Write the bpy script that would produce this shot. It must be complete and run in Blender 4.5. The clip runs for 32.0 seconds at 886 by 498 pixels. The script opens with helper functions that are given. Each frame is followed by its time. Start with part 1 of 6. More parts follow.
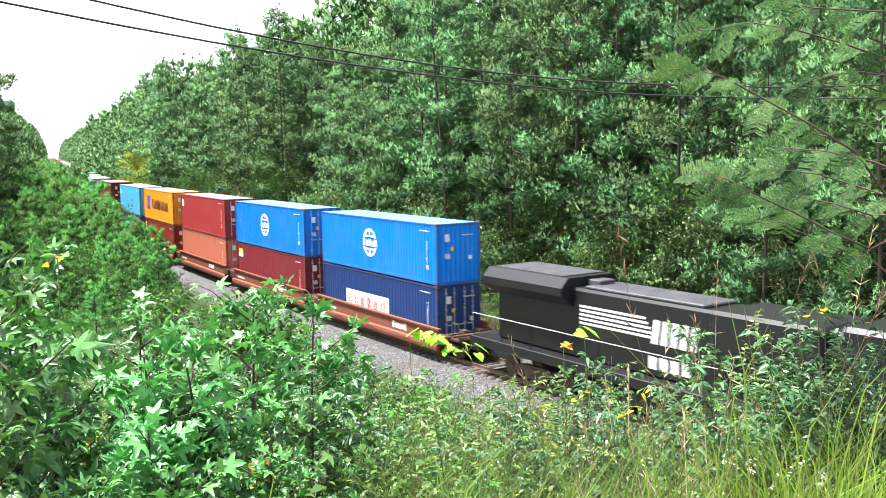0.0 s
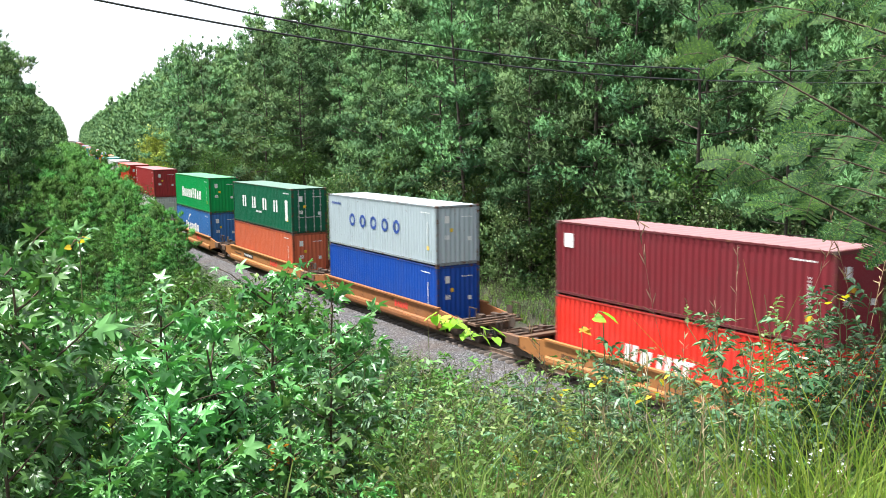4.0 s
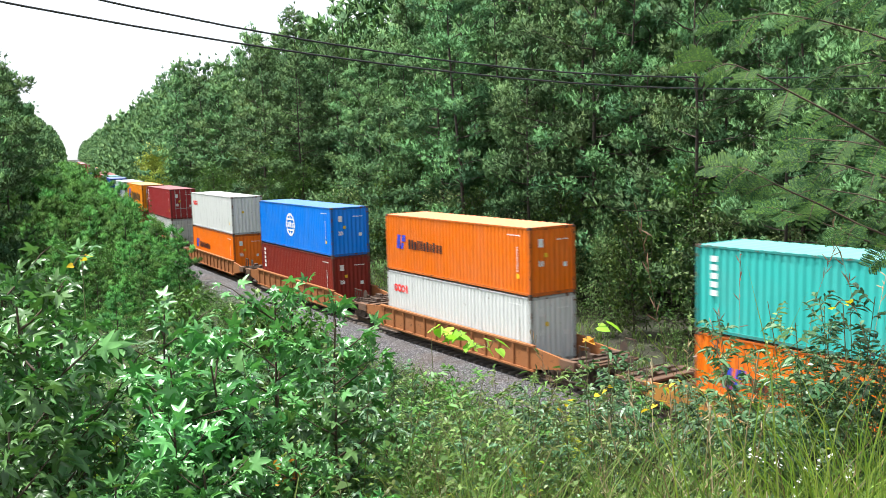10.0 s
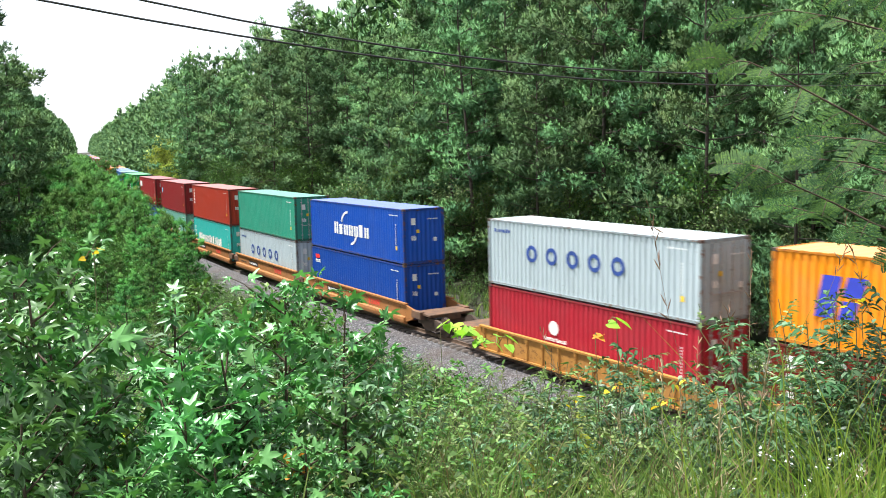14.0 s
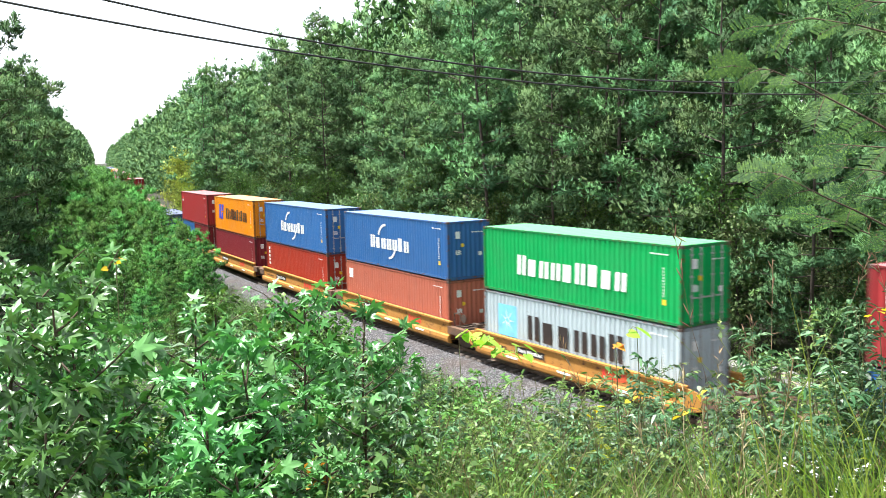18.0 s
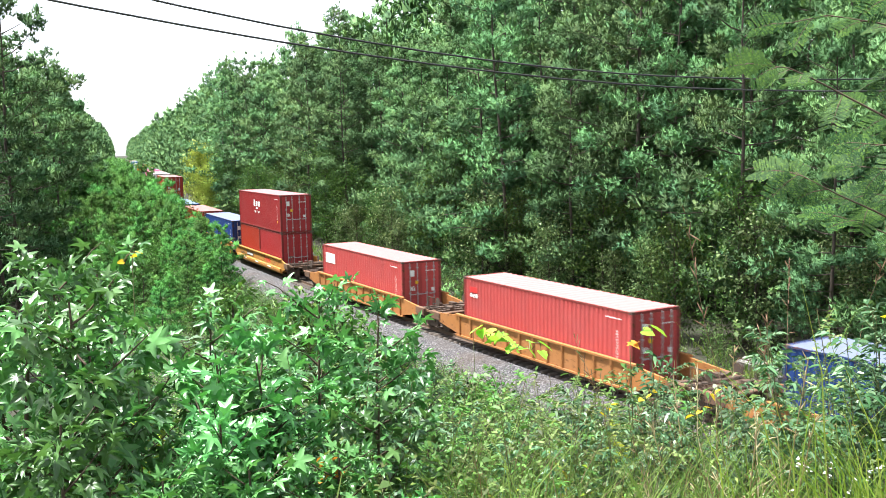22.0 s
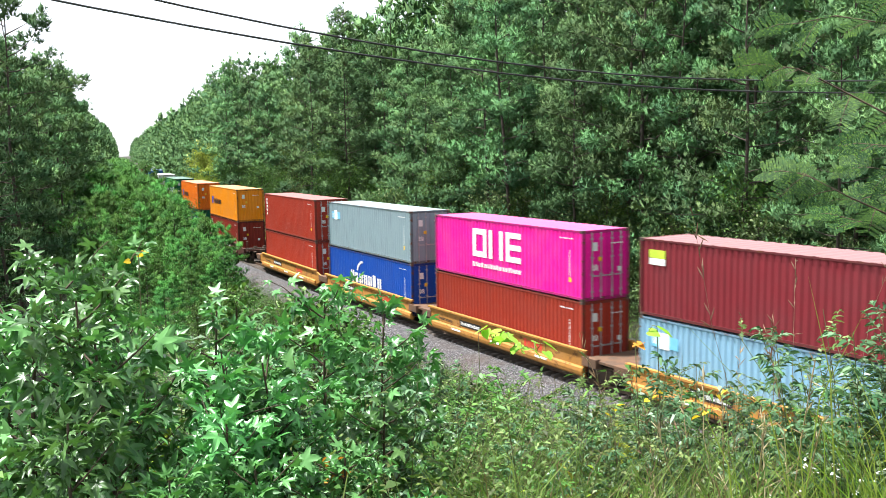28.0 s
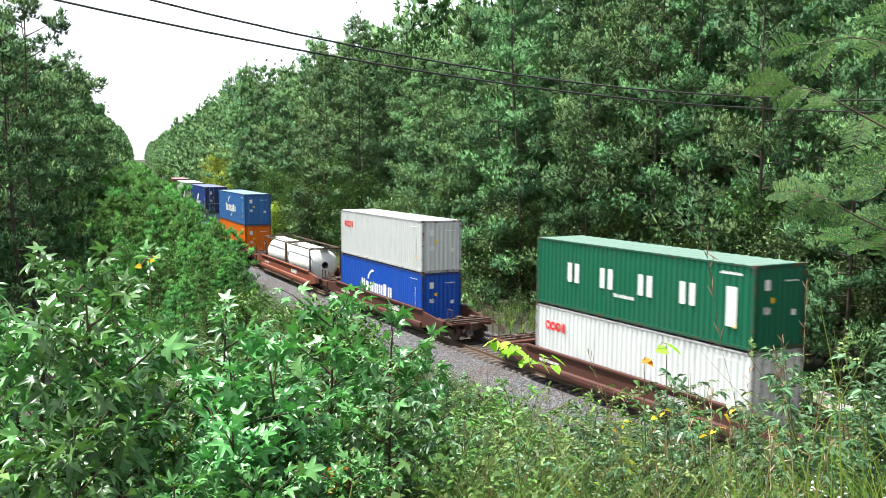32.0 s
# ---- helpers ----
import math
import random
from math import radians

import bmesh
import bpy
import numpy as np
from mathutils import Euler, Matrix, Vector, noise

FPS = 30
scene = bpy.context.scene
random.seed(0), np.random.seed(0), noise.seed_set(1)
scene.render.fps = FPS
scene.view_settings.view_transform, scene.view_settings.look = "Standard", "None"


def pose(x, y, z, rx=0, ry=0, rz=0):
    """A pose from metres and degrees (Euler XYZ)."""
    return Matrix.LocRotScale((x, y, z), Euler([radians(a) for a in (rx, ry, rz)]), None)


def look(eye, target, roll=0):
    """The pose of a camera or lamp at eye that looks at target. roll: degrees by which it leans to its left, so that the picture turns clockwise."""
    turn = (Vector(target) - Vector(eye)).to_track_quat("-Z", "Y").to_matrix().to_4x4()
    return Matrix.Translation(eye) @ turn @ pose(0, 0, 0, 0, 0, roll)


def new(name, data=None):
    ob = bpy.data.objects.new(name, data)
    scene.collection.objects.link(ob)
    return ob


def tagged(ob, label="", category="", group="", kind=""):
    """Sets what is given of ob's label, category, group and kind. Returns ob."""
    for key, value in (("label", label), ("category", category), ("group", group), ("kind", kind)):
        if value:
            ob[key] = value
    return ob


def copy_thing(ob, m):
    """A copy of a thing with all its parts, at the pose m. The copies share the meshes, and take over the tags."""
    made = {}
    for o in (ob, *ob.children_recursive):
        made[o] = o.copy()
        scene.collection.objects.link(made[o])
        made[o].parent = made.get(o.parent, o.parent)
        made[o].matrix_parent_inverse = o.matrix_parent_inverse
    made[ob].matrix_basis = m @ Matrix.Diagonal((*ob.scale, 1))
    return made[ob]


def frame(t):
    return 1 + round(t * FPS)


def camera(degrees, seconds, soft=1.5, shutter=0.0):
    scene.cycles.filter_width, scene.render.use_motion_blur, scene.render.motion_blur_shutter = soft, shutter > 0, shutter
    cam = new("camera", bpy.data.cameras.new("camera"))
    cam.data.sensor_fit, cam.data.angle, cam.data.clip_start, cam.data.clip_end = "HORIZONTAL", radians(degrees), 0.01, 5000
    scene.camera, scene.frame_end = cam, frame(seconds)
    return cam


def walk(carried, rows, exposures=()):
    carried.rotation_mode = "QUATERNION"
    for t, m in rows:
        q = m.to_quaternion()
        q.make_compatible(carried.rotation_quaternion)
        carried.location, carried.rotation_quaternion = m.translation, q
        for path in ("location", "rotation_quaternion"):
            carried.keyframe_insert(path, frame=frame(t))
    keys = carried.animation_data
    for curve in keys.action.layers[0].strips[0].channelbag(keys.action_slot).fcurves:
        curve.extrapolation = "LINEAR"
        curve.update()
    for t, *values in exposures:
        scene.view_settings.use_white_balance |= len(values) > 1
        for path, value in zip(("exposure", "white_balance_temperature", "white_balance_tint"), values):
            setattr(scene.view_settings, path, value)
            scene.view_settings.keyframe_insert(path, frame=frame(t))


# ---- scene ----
# ---- camera and its path ----
EYE = (0.0, -25.05, 9.55)
TURNS = (  # seconds, turn to the left of +y, tilt, lean, sway of the hand to the right and up in metres
    (0, 53.91, -6.16, 0.72, 0.028, -0.002), (0.5, 54.17, -5.94, 1.08, 0.018, -0.004), (1, 54.53, -6.06, 0.81, 0.012, -0.000), (1.5, 54.71, -6.44, 0.94, 0.018, 0.001),
    (2, 54.70, -6.96, 1.67, 0.026, -0.001), (2.5, 54.83, -7.11, 1.06, 0.027, -0.001), (3, 55.07, -7.25, 0.86, 0.027, -0.001), (3.5, 54.97, -7.19, 0.56, 0.023, 0.000),
    (5.5, 55.26, -6.96, 0.89, 0.020, 0.000), (6, 55.09, -6.89, 1.24, 0.023, 0.002), (6.5, 54.85, -6.94, 1.37, 0.018, -0.001), (7, 54.77, -6.84, 1.28, 0.014, -0.001),
    (7.5, 54.81, -6.89, 1.38, 0.009, -0.003), (8, 54.65, -6.99, 1.43, 0.012, -0.002), (8.5, 54.70, -6.93, 1.49, 0.014, 0.001), (9, 54.92, -6.74, 1.29, 0.015, -0.000),
    (9.5, 54.95, -6.46, 1.47, 0.016, -0.001), (10, 55.01, -6.37, 1.54, 0.011, -0.002), (10.5, 54.90, -6.30, 1.50, 0.006, -0.003), (11, 54.92, -6.39, 1.16, 0.003, -0.003),
    (11.5, 54.99, -6.55, 1.32, 0.004, -0.002), (12, 55.09, -6.62, 1.35, 0.001, -0.000), (12.5, 55.18, -6.51, 1.23, -0.000, -0.002), (13, 55.28, -6.46, 1.22, 0.000, 0.000),
    (13.5, 55.37, -6.57, 0.90, -0.000, 0.001), (14, 55.54, -6.67, 1.22, 0.001, 0.001), (14.5, 55.56, -6.84, 0.98, 0.000, 0.000), (16.5, 55.80, -6.50, 1.00, -0.009, -0.000),
    (17, 55.99, -6.34, 1.19, -0.012, -0.001), (17.5, 56.10, -6.12, 1.02, -0.018, 0.002), (18, 56.47, -6.04, 1.42, -0.022, 0.000), (18.5, 56.70, -6.08, 1.28, -0.013, 0.003),
    (19, 57.01, -6.05, 1.46, -0.011, 0.002), (19.5, 57.16, -6.27, 1.11, -0.012, 0.003), (20, 57.32, -6.36, 0.82, -0.016, 0.005), (20.5, 57.41, -6.56, 0.90, -0.010, 0.007),
    (21, 57.38, -6.64, 1.14, -0.002, 0.005), (21.5, 57.35, -6.54, 1.20, -0.002, 0.004), (22, 57.57, -6.35, 1.05, -0.006, 0.006), (22.5, 57.75, -6.12, 1.38, -0.007, 0.003),
    (23, 58.01, -6.05, 1.01, -0.009, 0.007), (23.5, 57.90, -6.03, 0.71, -0.009, 0.005), (24, 57.77, -6.07, 0.87, -0.009, 0.002), (24.5, 57.62, -6.19, 0.84, -0.012, 0.002),
    (25, 57.67, -6.35, 0.75, -0.010, 0.002), (25.5, 57.65, -6.49, 0.85, -0.014, 0.003), (27.5, 57.86, -6.37, 1.03, -0.016, 0.002), (28, 57.76, -6.28, 0.94, -0.020, 0.002),
    (28.5, 57.74, -6.36, 0.58, -0.026, 0.005), (29, 57.70, -6.50, 0.73, -0.024, 0.004), (29.5, 58.01, -6.45, 0.61, -0.026, 0.008), (30, 58.69, -6.35, 1.22, -0.016, 0.009),
    (30.5, 58.90, -6.37, 0.15, -0.014, 0.013), (31, 59.22, -6.34, -0.42, -0.017, 0.021), (31.5, 58.37, -5.80, -0.25, -0.014, 0.021), (32, 58.46, -5.66, -0.31, -0.015, 0.012),
)
cam = camera(51.34, 32.0, soft=0.9, shutter=0.2)


def aimed(turn, tilt, lean, right, up):
    a, b = radians(turn), radians(tilt)
    ahead = Vector((-math.sin(a) * math.cos(b), math.cos(a) * math.cos(b), math.sin(b)))
    eye = Vector(EYE) + Vector((math.cos(a), math.sin(a), 0)) * right + Vector((0, 0, up))
    return look(eye, eye + ahead, -lean)


walk(cam, [(t, aimed(*row)) for t, *row in TURNS], exposures=[(0, 1.96, 6150, 10), (1, 1.69, 6150, 10), (3, 1.45, 6150, 10), (6, 1.57, 6150, 10), (8, 1.39, 6150, 10), (9, 1.17, 6150, 10), (10, 1.29, 6150, 10), (13, 1.31, 6150, 10), (16, 1.43, 6150, 10), (18, 1.61, 6150, 10), (20, 1.55, 6150, 10), (22, 1.77, 6150, 10), (24, 1.83, 6150, 10), (26, 1.75, 6150, 10), (28, 1.45, 6150, 10), (30, 1.49, 6150, 10), (32, 1.43, 6150, 10)])

# ---- light ----
SUN_TURN, SUN_HEIGHT = 222.0, 69.0   # degrees clockwise from +y, and above the horizon
world = bpy.data.worlds.new("world")
scene.world = world
world.use_nodes = True
wn = world.node_tree
sky = wn.nodes.new("ShaderNodeTexSky")
sky.sky_type = "NISHITA"
sky.sun_disc = False
sky.sun_elevation, sky.sun_rotation = radians(SUN_HEIGHT), radians(SUN_TURN)
sky.air_density, sky.dust_density, sky.ozone_density = 1.0, 0.6, 1.0
pale = wn.nodes.new("ShaderNodeHueSaturation")
pale.inputs["Saturation"].default_value = 0.18
wn.links.new(sky.outputs[0], pale.inputs["Color"])
wn.links.new(pale.outputs[0], wn.nodes["Background"].inputs[0])
wn.nodes["Background"].inputs[1].default_value = 0.102
sun = new("sun", bpy.data.lights.new("sun", "SUN"))
sun.data.energy, sun.data.angle, sun.data.color = 4.7, radians(6), (1.0, 0.96, 0.88)
sa, sh = radians(SUN_TURN), radians(SUN_HEIGHT)
sun.matrix_world = look((math.sin(sa) * math.cos(sh) * 60, math.cos(sa) * math.cos(sh) * 60, math.sin(sh) * 60), (0, 0, 0))

# ---- materials ----
MATS = {}


def nodes_of(name):
    m = bpy.data.materials.new(name)
    m.use_nodes = True
    nt = m.node_tree
    return m, nt, nt.nodes["Principled BSDF"]


def link(nt, a, b):
    nt.links.new(a, b)


def ramp(nt, fac, stops):
    r = nt.nodes.new("ShaderNodeValToRGB")
    el = r.color_ramp.elements
    while len(el) < len(stops):
        el.new(0.5)
    for e, (p, c) in zip(el, stops):
        e.position, e.color = p, (*c, 1)
    link(nt, fac, r.inputs[0])
    return r.outputs[0]


def noise_at(nt, scale, detail=4, rough=0.6, stretch=None):
    tc = nt.nodes.new("ShaderNodeTexCoord")
    out = tc.outputs["Object"]
    if stretch:
        mp = nt.nodes.new("ShaderNodeMapping")
        mp.inputs["Scale"].default_value = stretch
        link(nt, out, mp.inputs[0])
        out = mp.outputs[0]
    n = nt.nodes.new("ShaderNodeTexNoise")
    n.inputs["Scale"].default_value, n.inputs["Detail"].default_value, n.inputs["Roughness"].default_value = scale, detail, rough
    link(nt, out, n.inputs["Vector"])
    return n.outputs["Fac"]


def mixed(nt, a, b, fac, kind="MIX"):
    m = nt.nodes.new("ShaderNodeMix")
    m.data_type, m.blend_type = "RGBA", kind
    for sock, v in ((m.inputs[6], a), (m.inputs[7], b), (m.inputs[0], fac)):
        if isinstance(v, (tuple, float, int)):
            sock.default_value = (*v, 1) if isinstance(v, tuple) else v
        else:
            link(nt, v, sock)
    return m.outputs[2]


def bump(nt, bs, height, strength=0.3, dist=0.02):
    b = nt.nodes.new("ShaderNodeBump")
    b.inputs["Strength"].default_value, b.inputs["Distance"].default_value = strength, dist
    link(nt, height, b.inputs["Height"])
    link(nt, b.outputs[0], bs.inputs["Normal"])


def surface(name, col, col2=None, scale=3.0, rough=0.6, metal=0.0, fine=40.0, bumps=0.2, dist=0.01, fade=None):
    """A plain surface: two tones in large patches, fine grain on top."""
    if name in MATS:
        return MATS[name]
    m, nt, bs = nodes_of(name)
    col2 = col2 or tuple(c * 0.75 for c in col)
    big, small = noise_at(nt, scale), noise_at(nt, fine)
    c = mixed(nt, col, col2, ramp(nt, big, ((0.35, (0, 0, 0)), (0.65, (1, 1, 1)))))
    c = mixed(nt, c, tuple(min(1, v * 1.25) for v in col), ramp(nt, small, ((0.5, (0, 0, 0)), (0.8, (0.6, 0.6, 0.6)))))
    link(nt, c, bs.inputs["Base Color"])
    bs.inputs["Roughness"].default_value, bs.inputs["Metallic"].default_value = rough, metal
    bump(nt, bs, small, bumps, dist)
    MATS[name] = m
    return m


def paint(name, col, rust=0.25, rough=0.55):
    """Container and car paint: streaks of dirt running down, rust patches, sun-faded areas."""
    if name in MATS:
        return MATS[name]
    m, nt, bs = nodes_of(name)
    streak = noise_at(nt, 2.2, 5, 0.65, (3.0, 3.0, 0.25))
    patch = noise_at(nt, 0.7, 4, 0.6)
    spot = noise_at(nt, 5.0, 6, 0.7)
    info = nt.nodes.new("ShaderNodeObjectInfo")
    grey = sum(col) / 3
    faded = tuple(min(1, v * 0.88 + 0.10 * grey + 0.004) for v in col)
    c = mixed(nt, col, faded, ramp(nt, patch, ((0.4, (0, 0, 0)), (0.7, (0.8, 0.8, 0.8)))))
    c = mixed(nt, c, tuple(v * 0.62 + 0.012 for v in col), ramp(nt, streak, ((0.5, (0, 0, 0)), (0.75, (0.75, 0.75, 0.75)))))
    lo = 0.72 - 0.14 * rust
    c = mixed(nt, c, (0.13, 0.055, 0.025), ramp(nt, spot, ((lo, (0, 0, 0)), (lo + 0.06, (1, 1, 1)))))
    hs = nt.nodes.new("ShaderNodeHueSaturation")
    mr = nt.nodes.new("ShaderNodeMapRange")
    mr.inputs[3].default_value, mr.inputs[4].default_value = 0.85, 1.1
    link(nt, info.outputs["Random"], mr.inputs[0])
    link(nt, mr.outputs[0], hs.inputs["Value"])
    link(nt, c, hs.inputs["Color"])
    link(nt, hs.outputs[0], bs.inputs["Base Color"])
    bs.inputs["Roughness"].default_value = rough
    bs.inputs["Specular IOR Level"].default_value = 0.18
    bump(nt, bs, spot, 0.12, 0.01)
    MATS[name] = m
    return m


def stones(name, dark, mid, light):
    """Crushed stone: a grain of separate stones, each its own grey, dark between them."""
    m, nt, bs = nodes_of(name)
    tc = nt.nodes.new("ShaderNodeTexCoord")
    cells = []
    for feature in ("F1", "DISTANCE_TO_EDGE"):
        vo = nt.nodes.new("ShaderNodeTexVoronoi")
        vo.feature = feature
        vo.inputs["Scale"].default_value = 11.0
        link(nt, tc.outputs["Object"], vo.inputs["Vector"])
        cells.append(vo)
    each = nt.nodes.new("ShaderNodeSeparateColor")
    link(nt, cells[0].outputs["Color"], each.inputs[0])
    c = ramp(nt, each.outputs[0], ((0.0, dark), (0.5, mid), (1.0, light)))
    c = mixed(nt, c, tuple(v * 0.45 for v in dark), ramp(nt, cells[1].outputs["Distance"], ((0.0, (1, 1, 1)), (0.16, (0, 0, 0)))))
    c = mixed(nt, c, (0.085, 0.06, 0.045), ramp(nt, noise_at(nt, 0.5), ((0.45, (0, 0, 0)), (0.75, (0.6, 0.6, 0.6)))))
    link(nt, c, bs.inputs["Base Color"])
    bs.inputs["Roughness"].default_value = 0.9
    bump(nt, bs, cells[0].outputs["Distance"], 1.0, -0.09)
    return m


def foliage(name, dark, mid, light, through_light=0.35, rough=0.5, patch=0.6, gloss=0.25, old=None, calm=0.0):
    """Leaves: each leaf its own tone, patches across the plant, each plant a little different, light shining through."""
    if name in MATS:
        return MATS[name]
    m, nt, bs = nodes_of(name)
    geo, info = nt.nodes.new("ShaderNodeNewGeometry"), nt.nodes.new("ShaderNodeObjectInfo")
    c = ramp(nt, geo.outputs["Random Per Island"], ((0.0, dark), (0.55, mid), (1.0, light)))
    if calm:
        c = mixed(nt, c, mid, calm)
    big = noise_at(nt, patch, 3)
    c = mixed(nt, c, light, ramp(nt, big, ((0.5, (0, 0, 0)), (0.75, (0.7, 0.7, 0.7)))))
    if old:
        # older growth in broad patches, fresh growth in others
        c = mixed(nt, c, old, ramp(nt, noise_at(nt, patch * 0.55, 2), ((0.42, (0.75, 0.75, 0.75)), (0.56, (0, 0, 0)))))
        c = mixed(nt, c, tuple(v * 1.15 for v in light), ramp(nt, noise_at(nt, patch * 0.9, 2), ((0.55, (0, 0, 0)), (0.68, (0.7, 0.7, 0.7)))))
    hs = nt.nodes.new("ShaderNodeHueSaturation")
    for lo, hi, sock in ((0.475, 0.515, "Hue"), (0.62, 1.32, "Value")):
        mr = nt.nodes.new("ShaderNodeMapRange")
        mr.inputs[3].default_value, mr.inputs[4].default_value = lo, hi
        link(nt, info.outputs["Random"], mr.inputs[0])
        link(nt, mr.outputs[0], hs.inputs[sock])
    link(nt, c, hs.inputs["Color"])
    link(nt, hs.outputs[0], bs.inputs["Base Color"])
    bs.inputs["Roughness"].default_value = rough
    bs.inputs["Specular IOR Level"].default_value = gloss
    tr = nt.nodes.new("ShaderNodeBsdfTranslucent")
    link(nt, mixed(nt, hs.outputs[0], (0.9, 1.0, 0.35), 0.6, "MULTIPLY"), tr.inputs[0])
    mx = nt.nodes.new("ShaderNodeMixShader")
    mx.inputs[0].default_value = through_light
    link(nt, bs.outputs[0], mx.inputs[1])
    link(nt, tr.outputs[0], mx.inputs[2])
    link(nt, mx.outputs[0], nt.nodes["Material Output"].inputs[0])
    MATS[name] = m
    return m


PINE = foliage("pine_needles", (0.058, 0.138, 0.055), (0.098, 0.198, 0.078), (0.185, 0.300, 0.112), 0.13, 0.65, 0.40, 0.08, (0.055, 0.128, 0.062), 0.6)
YOUNG_PINE = foliage("young_pine_needles", (0.058, 0.165, 0.042), (0.088, 0.235, 0.056), (0.15, 0.33, 0.085), 0.28, 0.65, 0.9, 0.08, (0.045, 0.125, 0.040), 0.4)
OAK = foliage("broad_leaves", (0.030, 0.085, 0.018), (0.072, 0.160, 0.034), (0.16, 0.27, 0.070), 0.28, 0.5, 0.6, 0.2)
PALE_LEAF = foliage("pale_leaves", (0.07, 0.13, 0.045), (0.15, 0.23, 0.085), (0.29, 0.37, 0.17), 0.3, 0.45)
YELLOW_LEAF = foliage("yellow_leaves", (0.16, 0.24, 0.02), (0.30, 0.38, 0.03), (0.50, 0.50, 0.06), 0.35)
GUM = foliage("sweetgum_leaves", (0.042, 0.150, 0.034), (0.085, 0.255, 0.060), (0.150, 0.36, 0.110), 0.24, 0.36, 1.2, 0.6)
SHRUB = foliage("shrub_leaves", (0.034, 0.105, 0.018), (0.075, 0.19, 0.032), (0.165, 0.32, 0.07), 0.22, 0.40, 1.0, 0.3)
DARK_WEED = foliage("dark_weed_leaves", (0.028, 0.080, 0.030), (0.055, 0.13, 0.050), (0.15, 0.25, 0.13), 0.20, 0.38, 1.0, 0.35)
FRESH = foliage("fresh_grass", (0.14, 0.27, 0.035), (0.25, 0.41, 0.06), (0.40, 0.54, 0.12), 0.42, 0.45, 0.8)
OLIVE = foliage("olive_leaves", (0.050, 0.092, 0.020), (0.105, 0.170, 0.042), (0.23, 0.30, 0.105), 0.26, 0.45, 1.4, 0.25)
GRASS = foliage("grass_blades", (0.07, 0.13, 0.026), (0.14, 0.23, 0.050), (0.29, 0.36, 0.11), 0.33, 0.5, 0.8)
DRY = foliage("dry_grass", (0.20, 0.15, 0.07), (0.38, 0.30, 0.16), (0.60, 0.52, 0.34), 0.25, 0.6)
MIMOSA = foliage("mimosa_leaflets", (0.015, 0.062, 0.020), (0.030, 0.095, 0.030), (0.10, 0.23, 0.036), 0.18, 0.6, 1.9, 0.1)
BARK = surface("pine_bark", (0.075, 0.055, 0.042), (0.035, 0.027, 0.022), 2.0, 0.9, 0, 18, 0.6, 0.04)
TWIG = surface("twig_bark", (0.085, 0.055, 0.035), (0.05, 0.035, 0.02), 6.0, 0.85, 0, 60, 0.4)
STALK = surface("green_stalk", (0.10, 0.14, 0.045), (0.13, 0.09, 0.04), 5.0, 0.7, 0, 60, 0.2)
SOIL = surface("soil", (0.034, 0.030, 0.018), (0.022, 0.028, 0.012), 0.6, 0.95, 0, 9, 0.8, 0.08)
BALLAST = stones("ballast", (0.046, 0.044, 0.048), (0.118, 0.113, 0.120), (0.215, 0.205, 0.213))
STEEL = surface("rail_steel", (0.16, 0.11, 0.08), (0.10, 0.06, 0.04), 4.0, 0.5, 0.6)
TIE = surface("tie_wood", (0.10, 0.08, 0.065), (0.05, 0.04, 0.035), 3.0, 0.9)
GRIME = surface("bogie_steel", (0.055, 0.042, 0.034), (0.10, 0.06, 0.04), 3.0, 0.75, 0.2)
CABLE = surface("cable_black", (0.02, 0.02, 0.02), (0.03, 0.03, 0.03), 3.0, 0.6)

# ---- mesh helpers ----
rng = np.random.default_rng(7)


def mesh_np(name, verts, faces, material=None, smooth=False, second=None, first_of_second=0, round_to=None):
    """A mesh from arrays: verts (n, 3), faces (m, 3) or (m, 4). round_to: a normal for each vertex, so that a clump shades as one rounded mass."""
    verts, faces = np.asarray(verts, np.float32), np.asarray(faces, np.int32)
    if round_to is not None:
        a, b, c = verts[faces[:, 0]], verts[faces[:, 1]], verts[faces[:, 2]]
        flip = (np.cross(b - a, c - a) * round_to[faces[:, 0]]).sum(1) < 0
        faces[flip] = faces[flip][:, ::-1]
        smooth = True
    me = bpy.data.meshes.new(name)
    me.vertices.add(len(verts))
    me.vertices.foreach_set("co", verts.ravel())
    k = faces.shape[1]
    me.loops.add(faces.size)
    me.loops.foreach_set("vertex_index", faces.ravel())
    me.polygons.add(len(faces))
    me.polygons.foreach_set("loop_start", np.arange(0, faces.size, k, dtype=np.int32))
    me.polygons.foreach_set("loop_total", np.full(len(faces), k, np.int32))
    if smooth:
        me.polygons.foreach_set("use_smooth", np.ones(len(faces), bool))
    me.update(calc_edges=True)
    if round_to is not None:
        me.normals_split_custom_set_from_vertices(np.asarray(round_to, np.float32))
    if material:
        me.materials.append(material)
    if second:
        me.materials.append(second)
        me.polygons.foreach_set("material_index", (np.arange(len(faces)) >= first_of_second).astype(np.int32))
    return me


def mesh_bm(name, bm, material):
    me = bpy.data.meshes.new(name)
    bm.to_mesh(me)
    bm.free()
    me.materials.append(material)
    return me


def put(name, me, parent=None, m=None, label=""):
    ob = new(name, me)
    if parent:
        ob.parent = parent
    if m is not None:
        ob.matrix_basis = m
    return tagged(ob, label)


def part(name, bm, material, parent, label=""):
    return put(name, mesh_bm(name, bm, material), parent, None, label)


